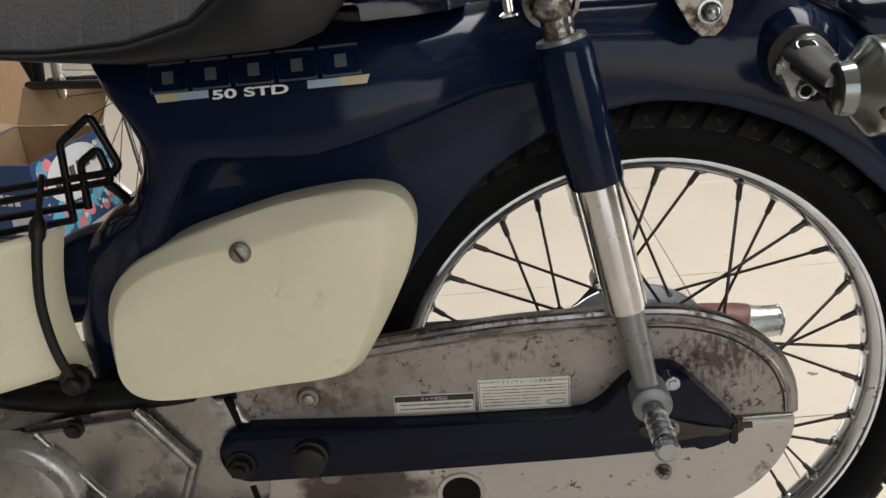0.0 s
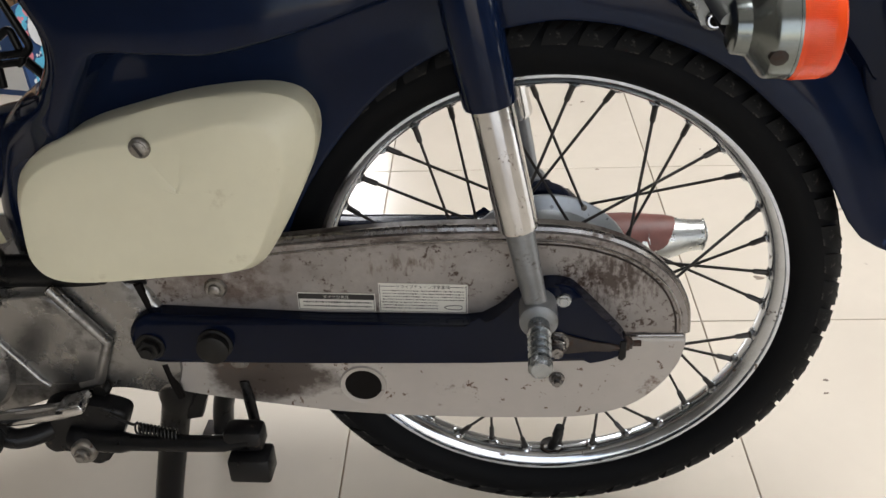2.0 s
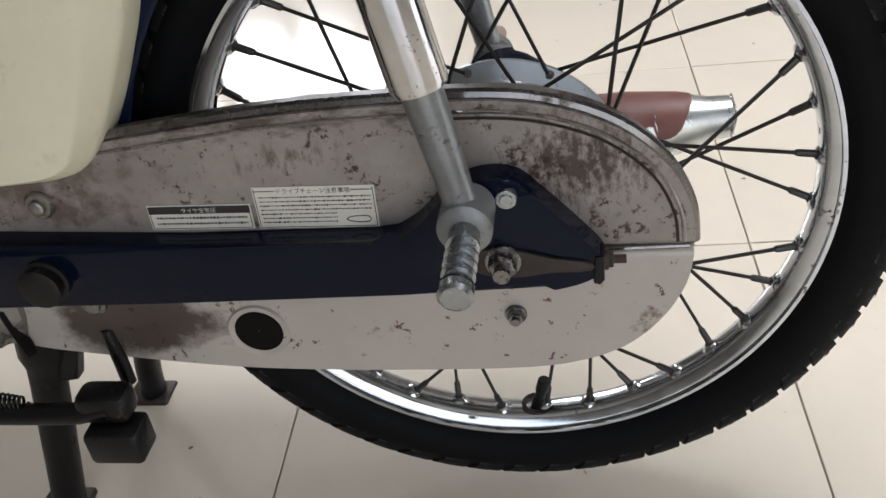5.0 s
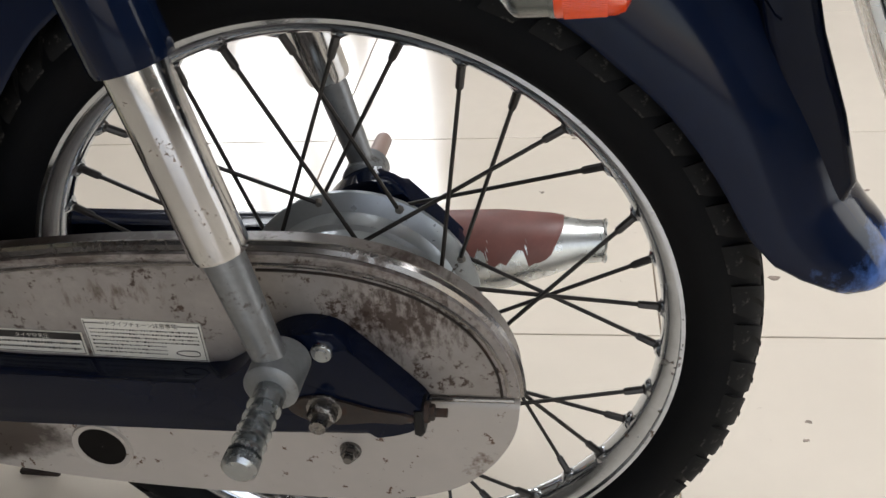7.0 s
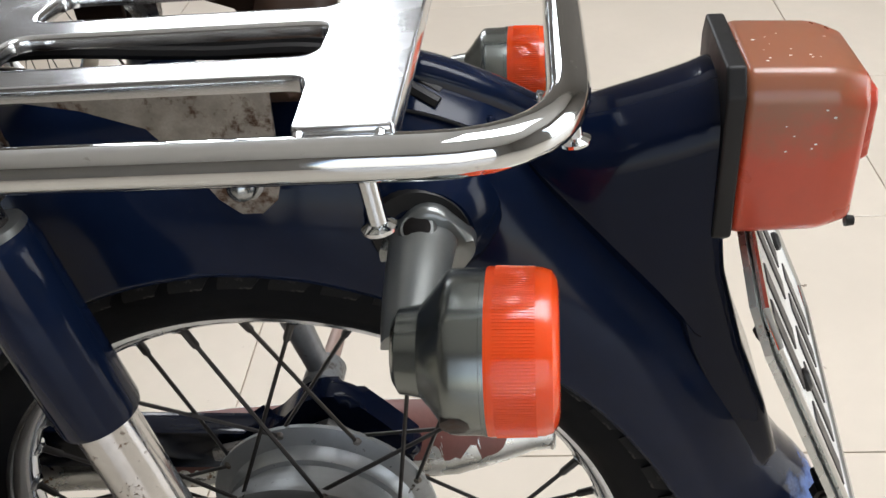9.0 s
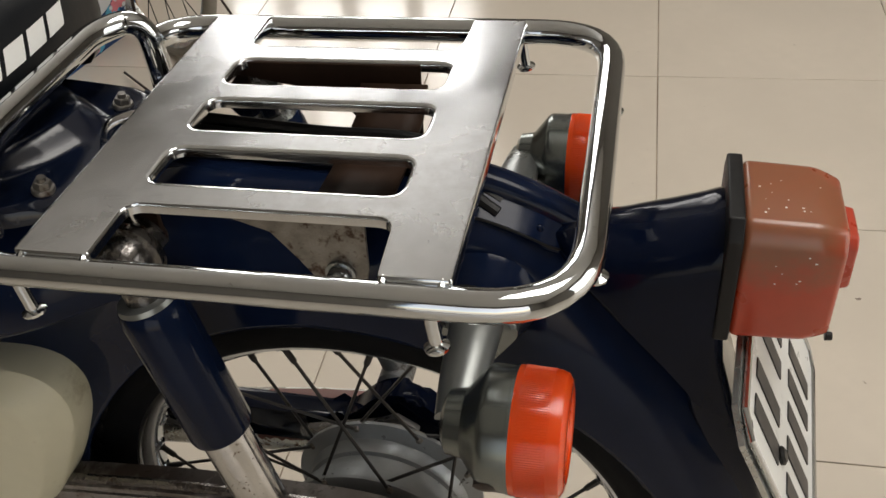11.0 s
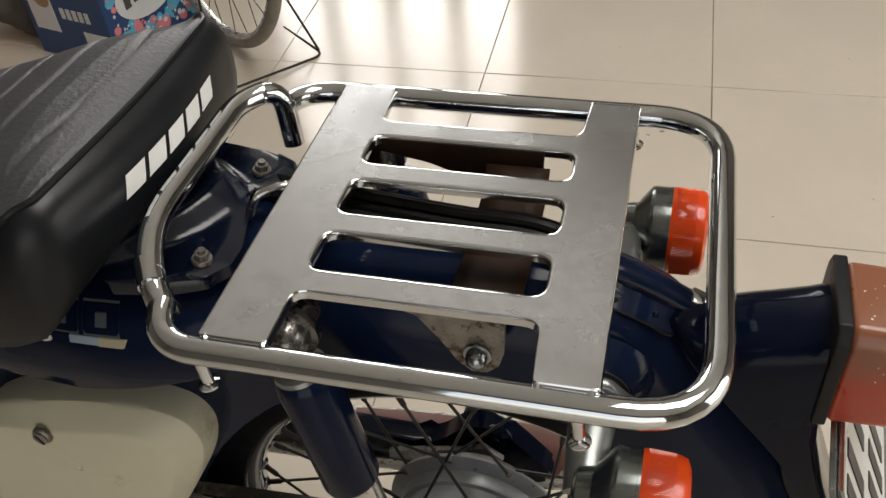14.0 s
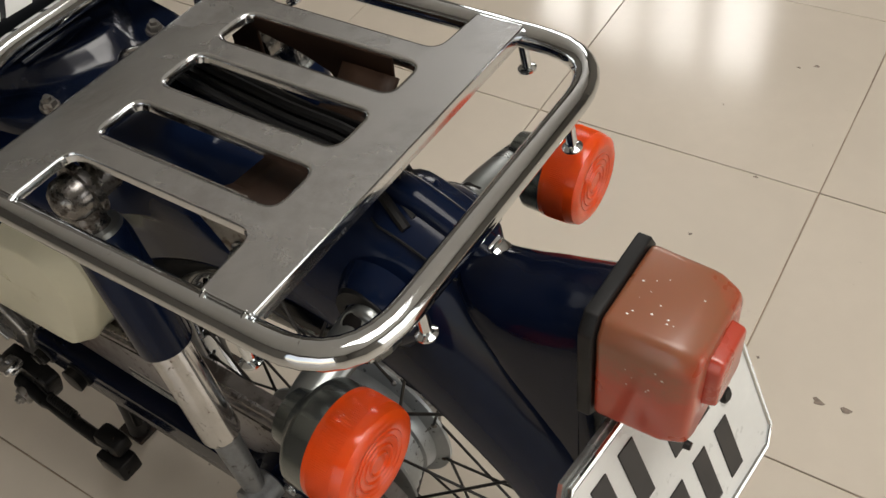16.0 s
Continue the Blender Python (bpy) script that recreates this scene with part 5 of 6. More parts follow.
# pressed plate that carries the seat hinge: a dished middle, two bolted ears and a bead round the dish
def seat_mount():
    ys = np.linspace(-0.084, 0.084, 61)
    edge_y = [-0.084, -0.078, -0.068, -0.050, -0.032, -0.012, 0.008, 0.020, 0.028, 0.034, 0.044, 0.058, 0.068, 0.076, 0.084]
    edge_x = [-0.215, -0.176, -0.152, -0.139, -0.139, -0.145, -0.150, -0.158, -0.158, -0.147, -0.137, -0.134, -0.140, -0.156, -0.215]
    dish_y = [-0.084, -0.060, -0.040, -0.020, 0.0, 0.018, 0.030, 0.040, 0.052, 0.062, 0.084]
    dish_x = [-0.230, -0.205, -0.186, -0.172, -0.163, -0.160, -0.164, -0.176, -0.192, -0.210, -0.240]
    bm = bmesh.new()
    rows, bead = [], []
    for y in ys:
        xe, xd = interp(y, edge_y, edge_x), interp(y, dish_y, dish_x)
        row = []
        for k in range(34):
            u = k / 33
            x = -0.262 + (xe + 0.262) * u
            d = xd - x
            t = min(1, max(0, d / 0.014))
            z = 0.6735 + 0.0125 * t * t * (3 - 2 * t) + 0.0028 * math.exp(-((d - 0.003) / 0.0042) ** 2)
            z += 0.0030 * max(0, (u - 0.9) / 0.1) * -1.2 - 0.05 * max(0, abs(y) - 0.066) + 0.010 * min(1, max(0, d) / 0.07)
            row.append((x, y, z))
        row.append((xe + 0.0004, y, row[-1][2] - 0.010))
        rows.append(row)
    grid_faces(bm, rows)
    plate = part("seat_mount", bm, HINGEPLATE, bike, "navy pressed hinge plate under the seat, worn at its edges", 55)
    for y, z in ((0.0486, 0.6745), (-0.0544, 0.6745)):
        part("mount_bolt", hexbolt((-0.1580, y, z), (0.18, 0, 1), 0.0056, 0.0065), ZINC, plate, "dull zinc bolt")
    part("slot_rib", tube(smooth_path([(-0.196, -0.040, 0.6900), (-0.194, -0.010, 0.6925), (-0.196, 0.022, 0.6905)], 6), 0.0030, 10), HINGEPLATE, plate)
    part("edge_wear", tube([(interp(y, edge_y, edge_x) + 0.0002, y, 0.6705 - 0.05 * max(0, abs(y) - 0.066)) for y in np.linspace(0.032, 0.076, 16)], 0.0012, 6), NAVYWORN, plate, "bare metal edge")
    catch = part("hinge_hook", tube(smooth_path([(-0.150, 0.006, 0.668), (-0.144, 0.008, 0.682), (-0.130, 0.016, 0.686), (-0.118, 0.024, 0.684), (-0.112, 0.032, 0.678)], 6), 0.0042, 10), OLDCHROME, plate, "bent chrome hook")
    coil_pts = [(-0.134 + 0.026 * t, 0.030 + 0.0065 * math.cos(t * 38), 0.674 + 0.0065 * math.sin(t * 38)) for t in np.linspace(0, 1, 90)]
    part("hinge_spring", tube(coil_pts, 0.0013, 6), DARKBOLT, plate, "dark coil spring")


seat_mount()


# cream side cover
def side_cover(sign):
    ctrl = [(-0.4535, 0.402), (-0.4490, 0.444), (-0.431, 0.474), (-0.387, 0.498), (-0.33, 0.516), (-0.284, 0.527), (-0.234, 0.5325), (-0.206, 0.530), (-0.190, 0.520), (-0.1835, 0.500), (-0.190, 0.470), (-0.206, 0.436), (-0.226, 0.401), (-0.244, 0.377), (-0.268, 0.367), (-0.32, 0.363), (-0.400, 0.359), (-0.434, 0.363), (-0.450, 0.378)]
    out = curve2([(-0.119 + (x + 0.112) * 0.982, 0.840 + (z - 0.844) * interp(z, [0.40, 0.52], [0.991, 0.989])) for x, z in ctrl], 5)
    cx, cz = -0.304, 0.453
    bm = bmesh.new()
    rows = []
    for inset, y in ((0.0, 0.055), (0.0, 0.0805), (0.0006, 0.084), (0.0025, 0.0865), (0.0150, 0.0975), (0.0166, 0.0990), (0.0190, 0.1000), (0.05, 0.1020), (0.09, 0.1035), (0.13, 0.1040)):
        row = []
        for x, z in out:
            d = Vector((x - cx, 0, z - cz))
            l = d.length
            # the top bevel is broader than the lower one
            k = inset * interp(z, [0.37, 0.44, 0.52], [0.5, 0.8, 1.45]) * interp(x, [-0.44, -0.25, -0.19], [0.75, 1.0, 1.25])
            f = max(0.02, (l - k) / l)
            row.append((cx + d.x * f, sign * y, cz + d.z * f))
        rows.append(row)
    vs = grid_faces(bm, rows, closed_v=True)
    bm.faces.new(vs[-1])
    ob = part("side_cover", bm, CREAM, bike, "aged cream plastic side cover", 30)
    part("cover_screw", bm_join(turned((-0.3275, sign * 0.1000, 0.4930), (-0.3275, sign * 0.1045, 0.4930), [(0, 0.0088), (0.5, 0.0088), (0.75, 0.008), (1, 0.006)], 24), turned((-0.3275, sign * 0.103, 0.4930), (-0.3275, sign * 0.1060, 0.4930), [(0, 0.0066), (0.8, 0.0066), (1, 0.0056)], 20)), ZINC, ob, "slotted zinc screw")
    part("screw_slot", moved(box(0, 0, 0, 0.0115, 0.0012, 0.0020), Matrix.Translation((-0.3275, sign * 0.1062, 0.4930)) @ pose(0, 0, 0, 0, 62, 0)), INK, ob)
    return ob


side_cover(-1)
side_cover(1)


# emblem on the body side
def on_body(outline, out, thick=0.0016):
    """A thin plate that follows the curved body side; out: how far its face stands proud."""
    dense = []
    for k, (x, z) in enumerate(outline):
        x2, z2 = outline[(k + 1) % len(outline)]
        n = max(1, int(math.hypot(x2 - x, z2 - z) / 0.006))
        dense += [(x + (x2 - x) * q / n, z + (z2 - z) * q / n) for q in range(n)]
    bm = slab(dense, -out, thick - out)
    bmesh.ops.triangulate(bm, faces=[f for f in bm.faces if len(f.verts) > 4])
    for v in bm.verts:
        v.co.y -= body_side(v.co.x, v.co.z)
    return bm


def emblem():
    dx, dz = 0.0045, 0.0075

    def at(pts):
        return [(x + dx, z + dz) for x, z in pts]
    em = part("emblem", on_body(at([(-0.375, 0.6065), (-0.219, 0.6090), (-0.2165, 0.6145), (-0.376, 0.6118)]), 0.0008), DECALBLUE, bike, "silver and blue emblem strip")
    part("emblem_end", on_body(at([(-0.375, 0.6062), (-0.359, 0.6065), (-0.359, 0.6121), (-0.377, 0.6119)]), 0.0013), DECALGOLD, em)
    part("emblem_end", on_body(at([(-0.238, 0.6086), (-0.2185, 0.6088), (-0.2160, 0.6147), (-0.238, 0.6143)]), 0.0013), DECALGOLD, em)
    for k in range(5):
        x = -0.380 + 0.0324 * k
        z = 0.6120 + 0.0007 * k
        w = 0.0285
        part("emblem_block", on_body(at([(x, z), (x + w, z + 0.0005), (x + w - 0.003, z + 0.0205), (x - 0.003, z + 0.020)]), 0.0005), DECALGREY, em)
        part("emblem_block_face", on_body(at([(x + 0.0017, z + 0.0016), (x + w - 0.0018, z + 0.0020), (x + w - 0.0046, z + 0.0188), (x - 0.0012, z + 0.0183)]), 0.0008), NAVY, em)
        part("emblem_block_notch", on_body(at([(x + 0.0095, z + 0.0062), (x + 0.0180, z + 0.0064), (x + 0.0170, z + 0.0145), (x + 0.0085, z + 0.0142)]), 0.0011), DECALGREY, em)
    part("emblem_gap", on_body(at([(-0.336, 0.6060), (-0.262, 0.6072), (-0.262, 0.6142), (-0.336, 0.6130)]), 0.0014), NAVY, em)
    cu = bpy.data.curves.new("model_text", "FONT")
    cu.body, cu.size, cu.extrude, cu.offset = "50 STD", 0.0125, 0.0003, 0.0003
    tmp = new("model_text", cu)
    me = bpy.data.meshes.new_from_object(tmp)
    bpy.data.objects.remove(tmp)
    for v in me.vertices:
        x, z = -0.3335 + dx + v.co.x * 1.50 - v.co.y * 0.02, 0.6060 + dz + v.co.y * 0.68 + v.co.x * 0.02
        v.co = (x, -body_side(x, z) - 0.0018 - v.co.z, z)
    link_mesh("model_lettering", me, WHITEINK, em, "white model lettering")


emblem()


# engine
def engine():
    eng = part("engine", slab(curve2([(-0.352, 0.232), (-0.345, 0.30), (-0.362, 0.352), (-0.42, 0.354), (-0.50, 0.345), (-0.58, 0.333), (-0.66, 0.318), (-0.68, 0.27), (-0.64, 0.205), (-0.55, 0.195), (-0.47, 0.222), (-0.41, 0.234)], 5), -0.084, 0.08, 0.010, 3), ALU, bike, "dull cast aluminium engine, greasy")
    part("cover_panel", slab([(-0.60, 0.331), (-0.455, 0.344), (-0.440, 0.343), (-0.404, 0.299), (-0.404, 0.287), (-0.421, 0.250), (-0.432, 0.243), (-0.60, 0.235)], -0.0935, -0.08, 0.006, 3), ALU, eng)
    part("cover_ridge", tube([(-0.445, -0.0905, 0.352), (-0.404, -0.0905, 0.294), (-0.422, -0.0905, 0.248), (-0.44, -0.0905, 0.242)], 0.0055, 10), ALU, eng)
    part("diagonal_ridge", tube([(-0.535, -0.0935, 0.337), (-0.478, -0.0945, 0.252), (-0.470, -0.0935, 0.243)], 0.0032, 10), ALU, eng)
    part("flywheel_dome", moved(lathe([(0.0002, -0.022), (0.04, -0.021), (0.052, -0.017), (0.056, -0.010), (0.060, -0.008), (0.066, -0.007), (0.070, 0.0)], 48), Matrix.Translation((-0.568, -0.0925, 0.272))), ALU, eng)
    part("dome_plate", slab([(-0.600, 0.262), (-0.545, 0.264), (-0.548, 0.276), (-0.598, 0.274)], -0.1155, -0.110, 0.001, 1), ALU, eng)
    part("engine_screw", turned((-0.500, -0.092, 0.3385), (-0.500, -0.100, 0.3385), [(0, 0.0085), (0.5, 0.0085), (0.55, 0.0062), (1, 0.0055)], 18), DARKBOLT, eng)
    part("engine_screw", turned((-0.422, -0.088, 0.2385), (-0.422, -0.097, 0.2385), [(0, 0.0085), (0.6, 0.0085), (1, 0.006)], 18), DARKBOLT, eng)
    part("frame_rail", tube(smooth_path([(-0.68, -0.045, 0.385), (-0.55, -0.068, 0.362), (-0.44, -0.072, 0.358), (-0.36, -0.066, 0.357)], 6), 0.0155, 14), BLACKMETAL, bike, "black frame rail")
    part("rail_cap", turned((-0.435, -0.071, 0.362), (-0.435, -0.079, 0.360), [(0, 0.012), (1, 0.009)], 16), OLDCHROME, bike)
    return eng


engine()

# gear pedal, foot peg and stands under the engine
pedal = part("gear_pedal", tube(smooth_path([(-0.66, -0.105, 0.196), (-0.58, -0.118, 0.212), (-0.50, -0.120, 0.226), (-0.455, -0.12, 0.234), (-0.432, -0.12, 0.240)], 6), [0.007] * 12 + [0.0085] * 13, 12), OLDCHROME, bike, "worn chrome gear pedal")
part("pedal_pad", moved(box(0, 0, 0, 0.029, 0.026, 0.012, 0.0045), Matrix.Translation((-0.436, -0.12, 0.243)) @ pose(0, 0, 0, 0, -18, 0)), OLDCHROME, pedal, "ribbed pedal pad")
peg = part("foot_peg", turned((-0.525, -0.110, 0.209), (-0.550, -0.225, 0.200), [(0, 0.012), (0.05, 0.0182), (0.95, 0.0182), (1, 0.013)], 24), SOFTBLACK, bike, "ribbed black rubber foot peg")
for k in range(11):
    p0 = Vector((-0.525, -0.110, 0.209)).lerp(Vector((-0.550, -0.225, 0.200)), 0.08 + 0.08 * k)
    d = Vector((-0.025, -0.115, -0.009)).normalized()
    part("peg_rib", turned(p0, p0 + d * 0.0042, [(0, 0.0182), (0.2, 0.0206), (0.8, 0.0206), (1, 0.0182)], 20), SOFTBLACK, peg)
part("peg_bar", tube(smooth_path([(-0.527, -0.118, 0.208), (-0.503, -0.118, 0.197), (-0.47, -0.10, 0.200), (-0.44, -0.06, 0.214)], 6), 0.010, 12), BLACKMETAL, bike, "black foot peg bar")
side = part("side_stand", tube(smooth_path([(-0.452, -0.112, 0.196), (-0.42, -0.116, 0.194), (-0.36, -0.120, 0.197), (-0.30, -0.122, 0.200), (-0.276, -0.122, 0.205)], 6), [0.013] * 3 + [0.0105] * 6 + [0.008] * 10 + [0.007] * 6, 14), BLACKMETAL, bike, "black side stand folded back")
part("stand_foot", bm_join(box(-0.282, -0.116, 0.205, 0.038, 0.024, 0.024, 0.006), box(-0.277, -0.124, 0.178, 0.040, 0.028, 0.028, 0.004)), BLACKMETAL, side)
part("stand_nut", bm_join(turned((-0.437, -0.122, 0.190), (-0.437, -0.130, 0.190), [(0, 0.0125), (0.7, 0.0125), (1, 0.011)], 24), hexbolt((-0.437, -0.129, 0.190), (0, -1, 0), 0.0075, 0.006, False)), ZINC, side, "bare zinc pivot nut")
part("stand_mount", slab(curve2([(-0.475, 0.228), (-0.44, 0.236), (-0.398, 0.226), (-0.40, 0.205), (-0.42, 0.170), (-0.435, 0.158), (-0.450, 0.165), (-0.455, 0.180), (-0.475, 0.172), (-0.485, 0.185), (-0.465, 0.205)], 4), -0.112, -0.092, 0.004), BLACKMETAL, side)
coil = [(-0.385 + 0.040 * t, -0.117 + 0.005 * math.cos(t * 75), 0.213 - 0.009 * t + 0.005 * math.sin(t * 75)) for t in np.linspace(0, 1, 110)]
part("stand_spring", tube(coil, 0.0011, 6), DARKBOLT, side, "coil spring")
part("spring_wire", tube([(-0.408, -0.115, 0.226), (-0.388, -0.117, 0.217), (-0.384, -0.117, 0.2165)], 0.0014, 6), DARKBOLT, side)
stand = part("centre_stand", tube(smooth_path([(-0.352, -0.055, 0.262), (-0.375, -0.045, 0.18), (-0.402, -0.040, 0.08), (-0.420, -0.040, 0.006)], 6), [0.019] * 6 + [0.015] * 13, 14), BLACKMETAL, bike, "black tubular centre stand")
part("stand_leg", tube(smooth_path([(-0.335, 0.08, 0.25), (-0.355, 0.09, 0.15), (-0.385, 0.10, 0.06), (-0.395, 0.105, 0.008)], 6), 0.013, 14), BLACKMETAL, stand)
part("stand_bridge", tube([(-0.37, -0.05, 0.205), (-0.36, 0.085, 0.205)], 0.012, 12), BLACKMETAL, stand)
part("stand_gusset", slab([(-0.345, 0.262), (-0.290, 0.250), (-0.300, 0.235), (-0.335, 0.21), (-0.350, 0.165), (-0.375, 0.16), (-0.372, 0.26)], -0.05, -0.038, 0.003), BLACKMETAL, stand)
part("stand_rod", tube([(-0.288, -0.075, 0.238), (-0.283, -0.082, 0.192)], 0.0055, 10), BLACKMETAL, stand)
for x, y in ((-0.424, -0.04), (-0.398, 0.105)):
    part("stand_shoe", box(x, y, 0.004, 0.045, 0.034, 0.008, 0.002), RUSTYSTEEL, stand)

# far side: silencer with peeling primer
ex = [(-0.55, 0.10, 0.20), (-0.40, 0.105, 0.235), (-0.25, 0.112, 0.252), (-0.10, 0.118, 0.262), (0.02, 0.120, 0.270), (0.09, 0.121, 0.275), (0.13, 0.121, 0.281), (0.155, 0.121, 0.284), (0.172, 0.121, 0.285)]
er = [0.016, 0.024, 0.030, 0.034, 0.0345, 0.032, 0.0245, 0.0175, 0.0165]
silencer = part("silencer", tube(ex, er, 28, caps=False), PIPE, bike, "weathered chrome silencer with peeling red primer")
rng = random.Random(8)
bm = bmesh.new()
rows = []
jag = 0.0
for k in range(70):
    t = k / 69
    x = -0.16 + 0.300 * t
    f = np.interp(x, [p[0] for p in ex], range(len(ex)))
    i = int(min(f, len(ex) - 2))
    c = Vector(ex[i]).lerp(Vector(ex[i + 1]), f - i)
    r = er[i] + (er[i + 1] - er[i]) * (f - i) + 0.0006
    jag = rng.uniform(-4, 4)
    low = jag + np.interp(x, [-0.16, 0.070, 0.076, 0.084, 0.098, 0.108, 0.113, 0.128, 0.134, 0.139], [168, 164, 142, 172, 168, 142, 184, 176, 160, 112])
    rows.append([c + Vector((0, r * math.cos(radians(a)), r * math.sin(radians(a)))) for a in np.linspace(62, low, 10)])
grid_faces(bm, rows)
part("primer_patch", bm, RUSTPAINT, silencer, "peeling dull red primer")
part("tip_ring", tube([Vector((0.172, 0.121, 0.285)) + Vector((0.001 * math.sin(a * 3), 0.0167 * math.cos(a), 0.0167 * math.sin(a))) for a in np.linspace(0, 2 * math.pi, 25)[:-1]], 0.0012, 6, closed=True), PIPE, silencer)
part("brake_arm", slab([(-0.10, 0.30), (0.0, 0.31), (0.02, 0.33), (0.0, 0.345), (-0.02, 0.335), (-0.10, 0.312)], 0.066, 0.072, 0.001), ALU, bike)

# front of the step-through: down tube, leg shield, strap and centre wire rack
part("down_tube", tube(smooth_path([(-0.44, 0, 0.455), (-0.46, 0, 0.452), (-0.48, 0, 0.448), (-0.53, 0, 0.440), (-0.68, 0, 0.47), (-0.85, 0, 0.56)], 6), [0.042] * 8 + [0.042] * 8 + [0.040] * 15, 20), NAVY, bike, "navy frame down tube")


def leg_shield():
    bm = bmesh.new()
    rows = []
    for i in range(13):
        t = i / 12
        z = 0.392 + 0.125 * t
        xr = -0.477 + 0.006 * t - 0.010 * math.sin(t * math.pi)
        row = []
        for j in range(13):
            s = j / 12
            x = xr - 0.17 * s
            y = -0.098 - 0.030 * math.sin(s * 1.5) + 0.02 * (1 - s) ** 4
            row.append((x, y, z + 0.004 * math.sin(s * 3) - 0.02 * s))
        rows.append(row)
    grid_faces(bm, rows)
    ob = part("leg_shield", bm, CREAM, bike, "cream plastic leg shield skirt", 60)
    so = ob.modifiers.new("skin", "SOLIDIFY")
    so.thickness = 0.003
    part("rubber_strap", tube(smooth_path([(-0.480, -0.075, 0.560), (-0.480, -0.100, 0.530), (-0.483, -0.112, 0.500), (-0.488, -0.114, 0.463), (-0.486, -0.114, 0.425), (-0.482, -0.108, 0.394)], 6), [0.0025] * 6 + [0.0065] * 3 + [0.0042] * 22, 10), SOFTBLACK, ob, "black rubber tie strap")
    part("strap_bolt", turned((-0.482, -0.098, 0.392), (-0.482, -0.116, 0.390), [(0, 0.013), (0.4, 0.013), (0.45, 0.0085), (0.9, 0.008), (1, 0.005)], 18), DARKBOLT, ob)


leg_shield()


def wire_rack():
    w = part("step_rack", bm_join(*[tube([(-0.75, y, z0), (x1, y, z1)], 0.0034, 8) for y, z0, x1, z1 in ((-0.012, 0.515, -0.448, 0.541), (-0.006, 0.498, -0.458, 0.531), (0.0, 0.486, -0.482, 0.510), (-0.012, 0.474, -0.494, 0.500))]), BLACKMETAL, bike, "black wire carrier across the step-through")
    for y, pts in ((-0.012, ((-0.494, 0.499), (-0.490, 0.569), (-0.459, 0.591), (-0.443, 0.546), (-0.450, 0.540))), (-0.006, ((-0.481, 0.508), (-0.479, 0.549), (-0.461, 0.561), (-0.455, 0.533), (-0.462, 0.529)))):
        part("wire_loop", tube(rounded([(x, y, z) for x, z in pts], 0.005, n=4), 0.0036, 10), BLACKMETAL, w)
    part("wire_foot", tube([(-0.475, 0.03, 0.52), (-0.445, 0.04, 0.478)], 0.0045, 8), BLACKMETAL, w)


wire_rack()


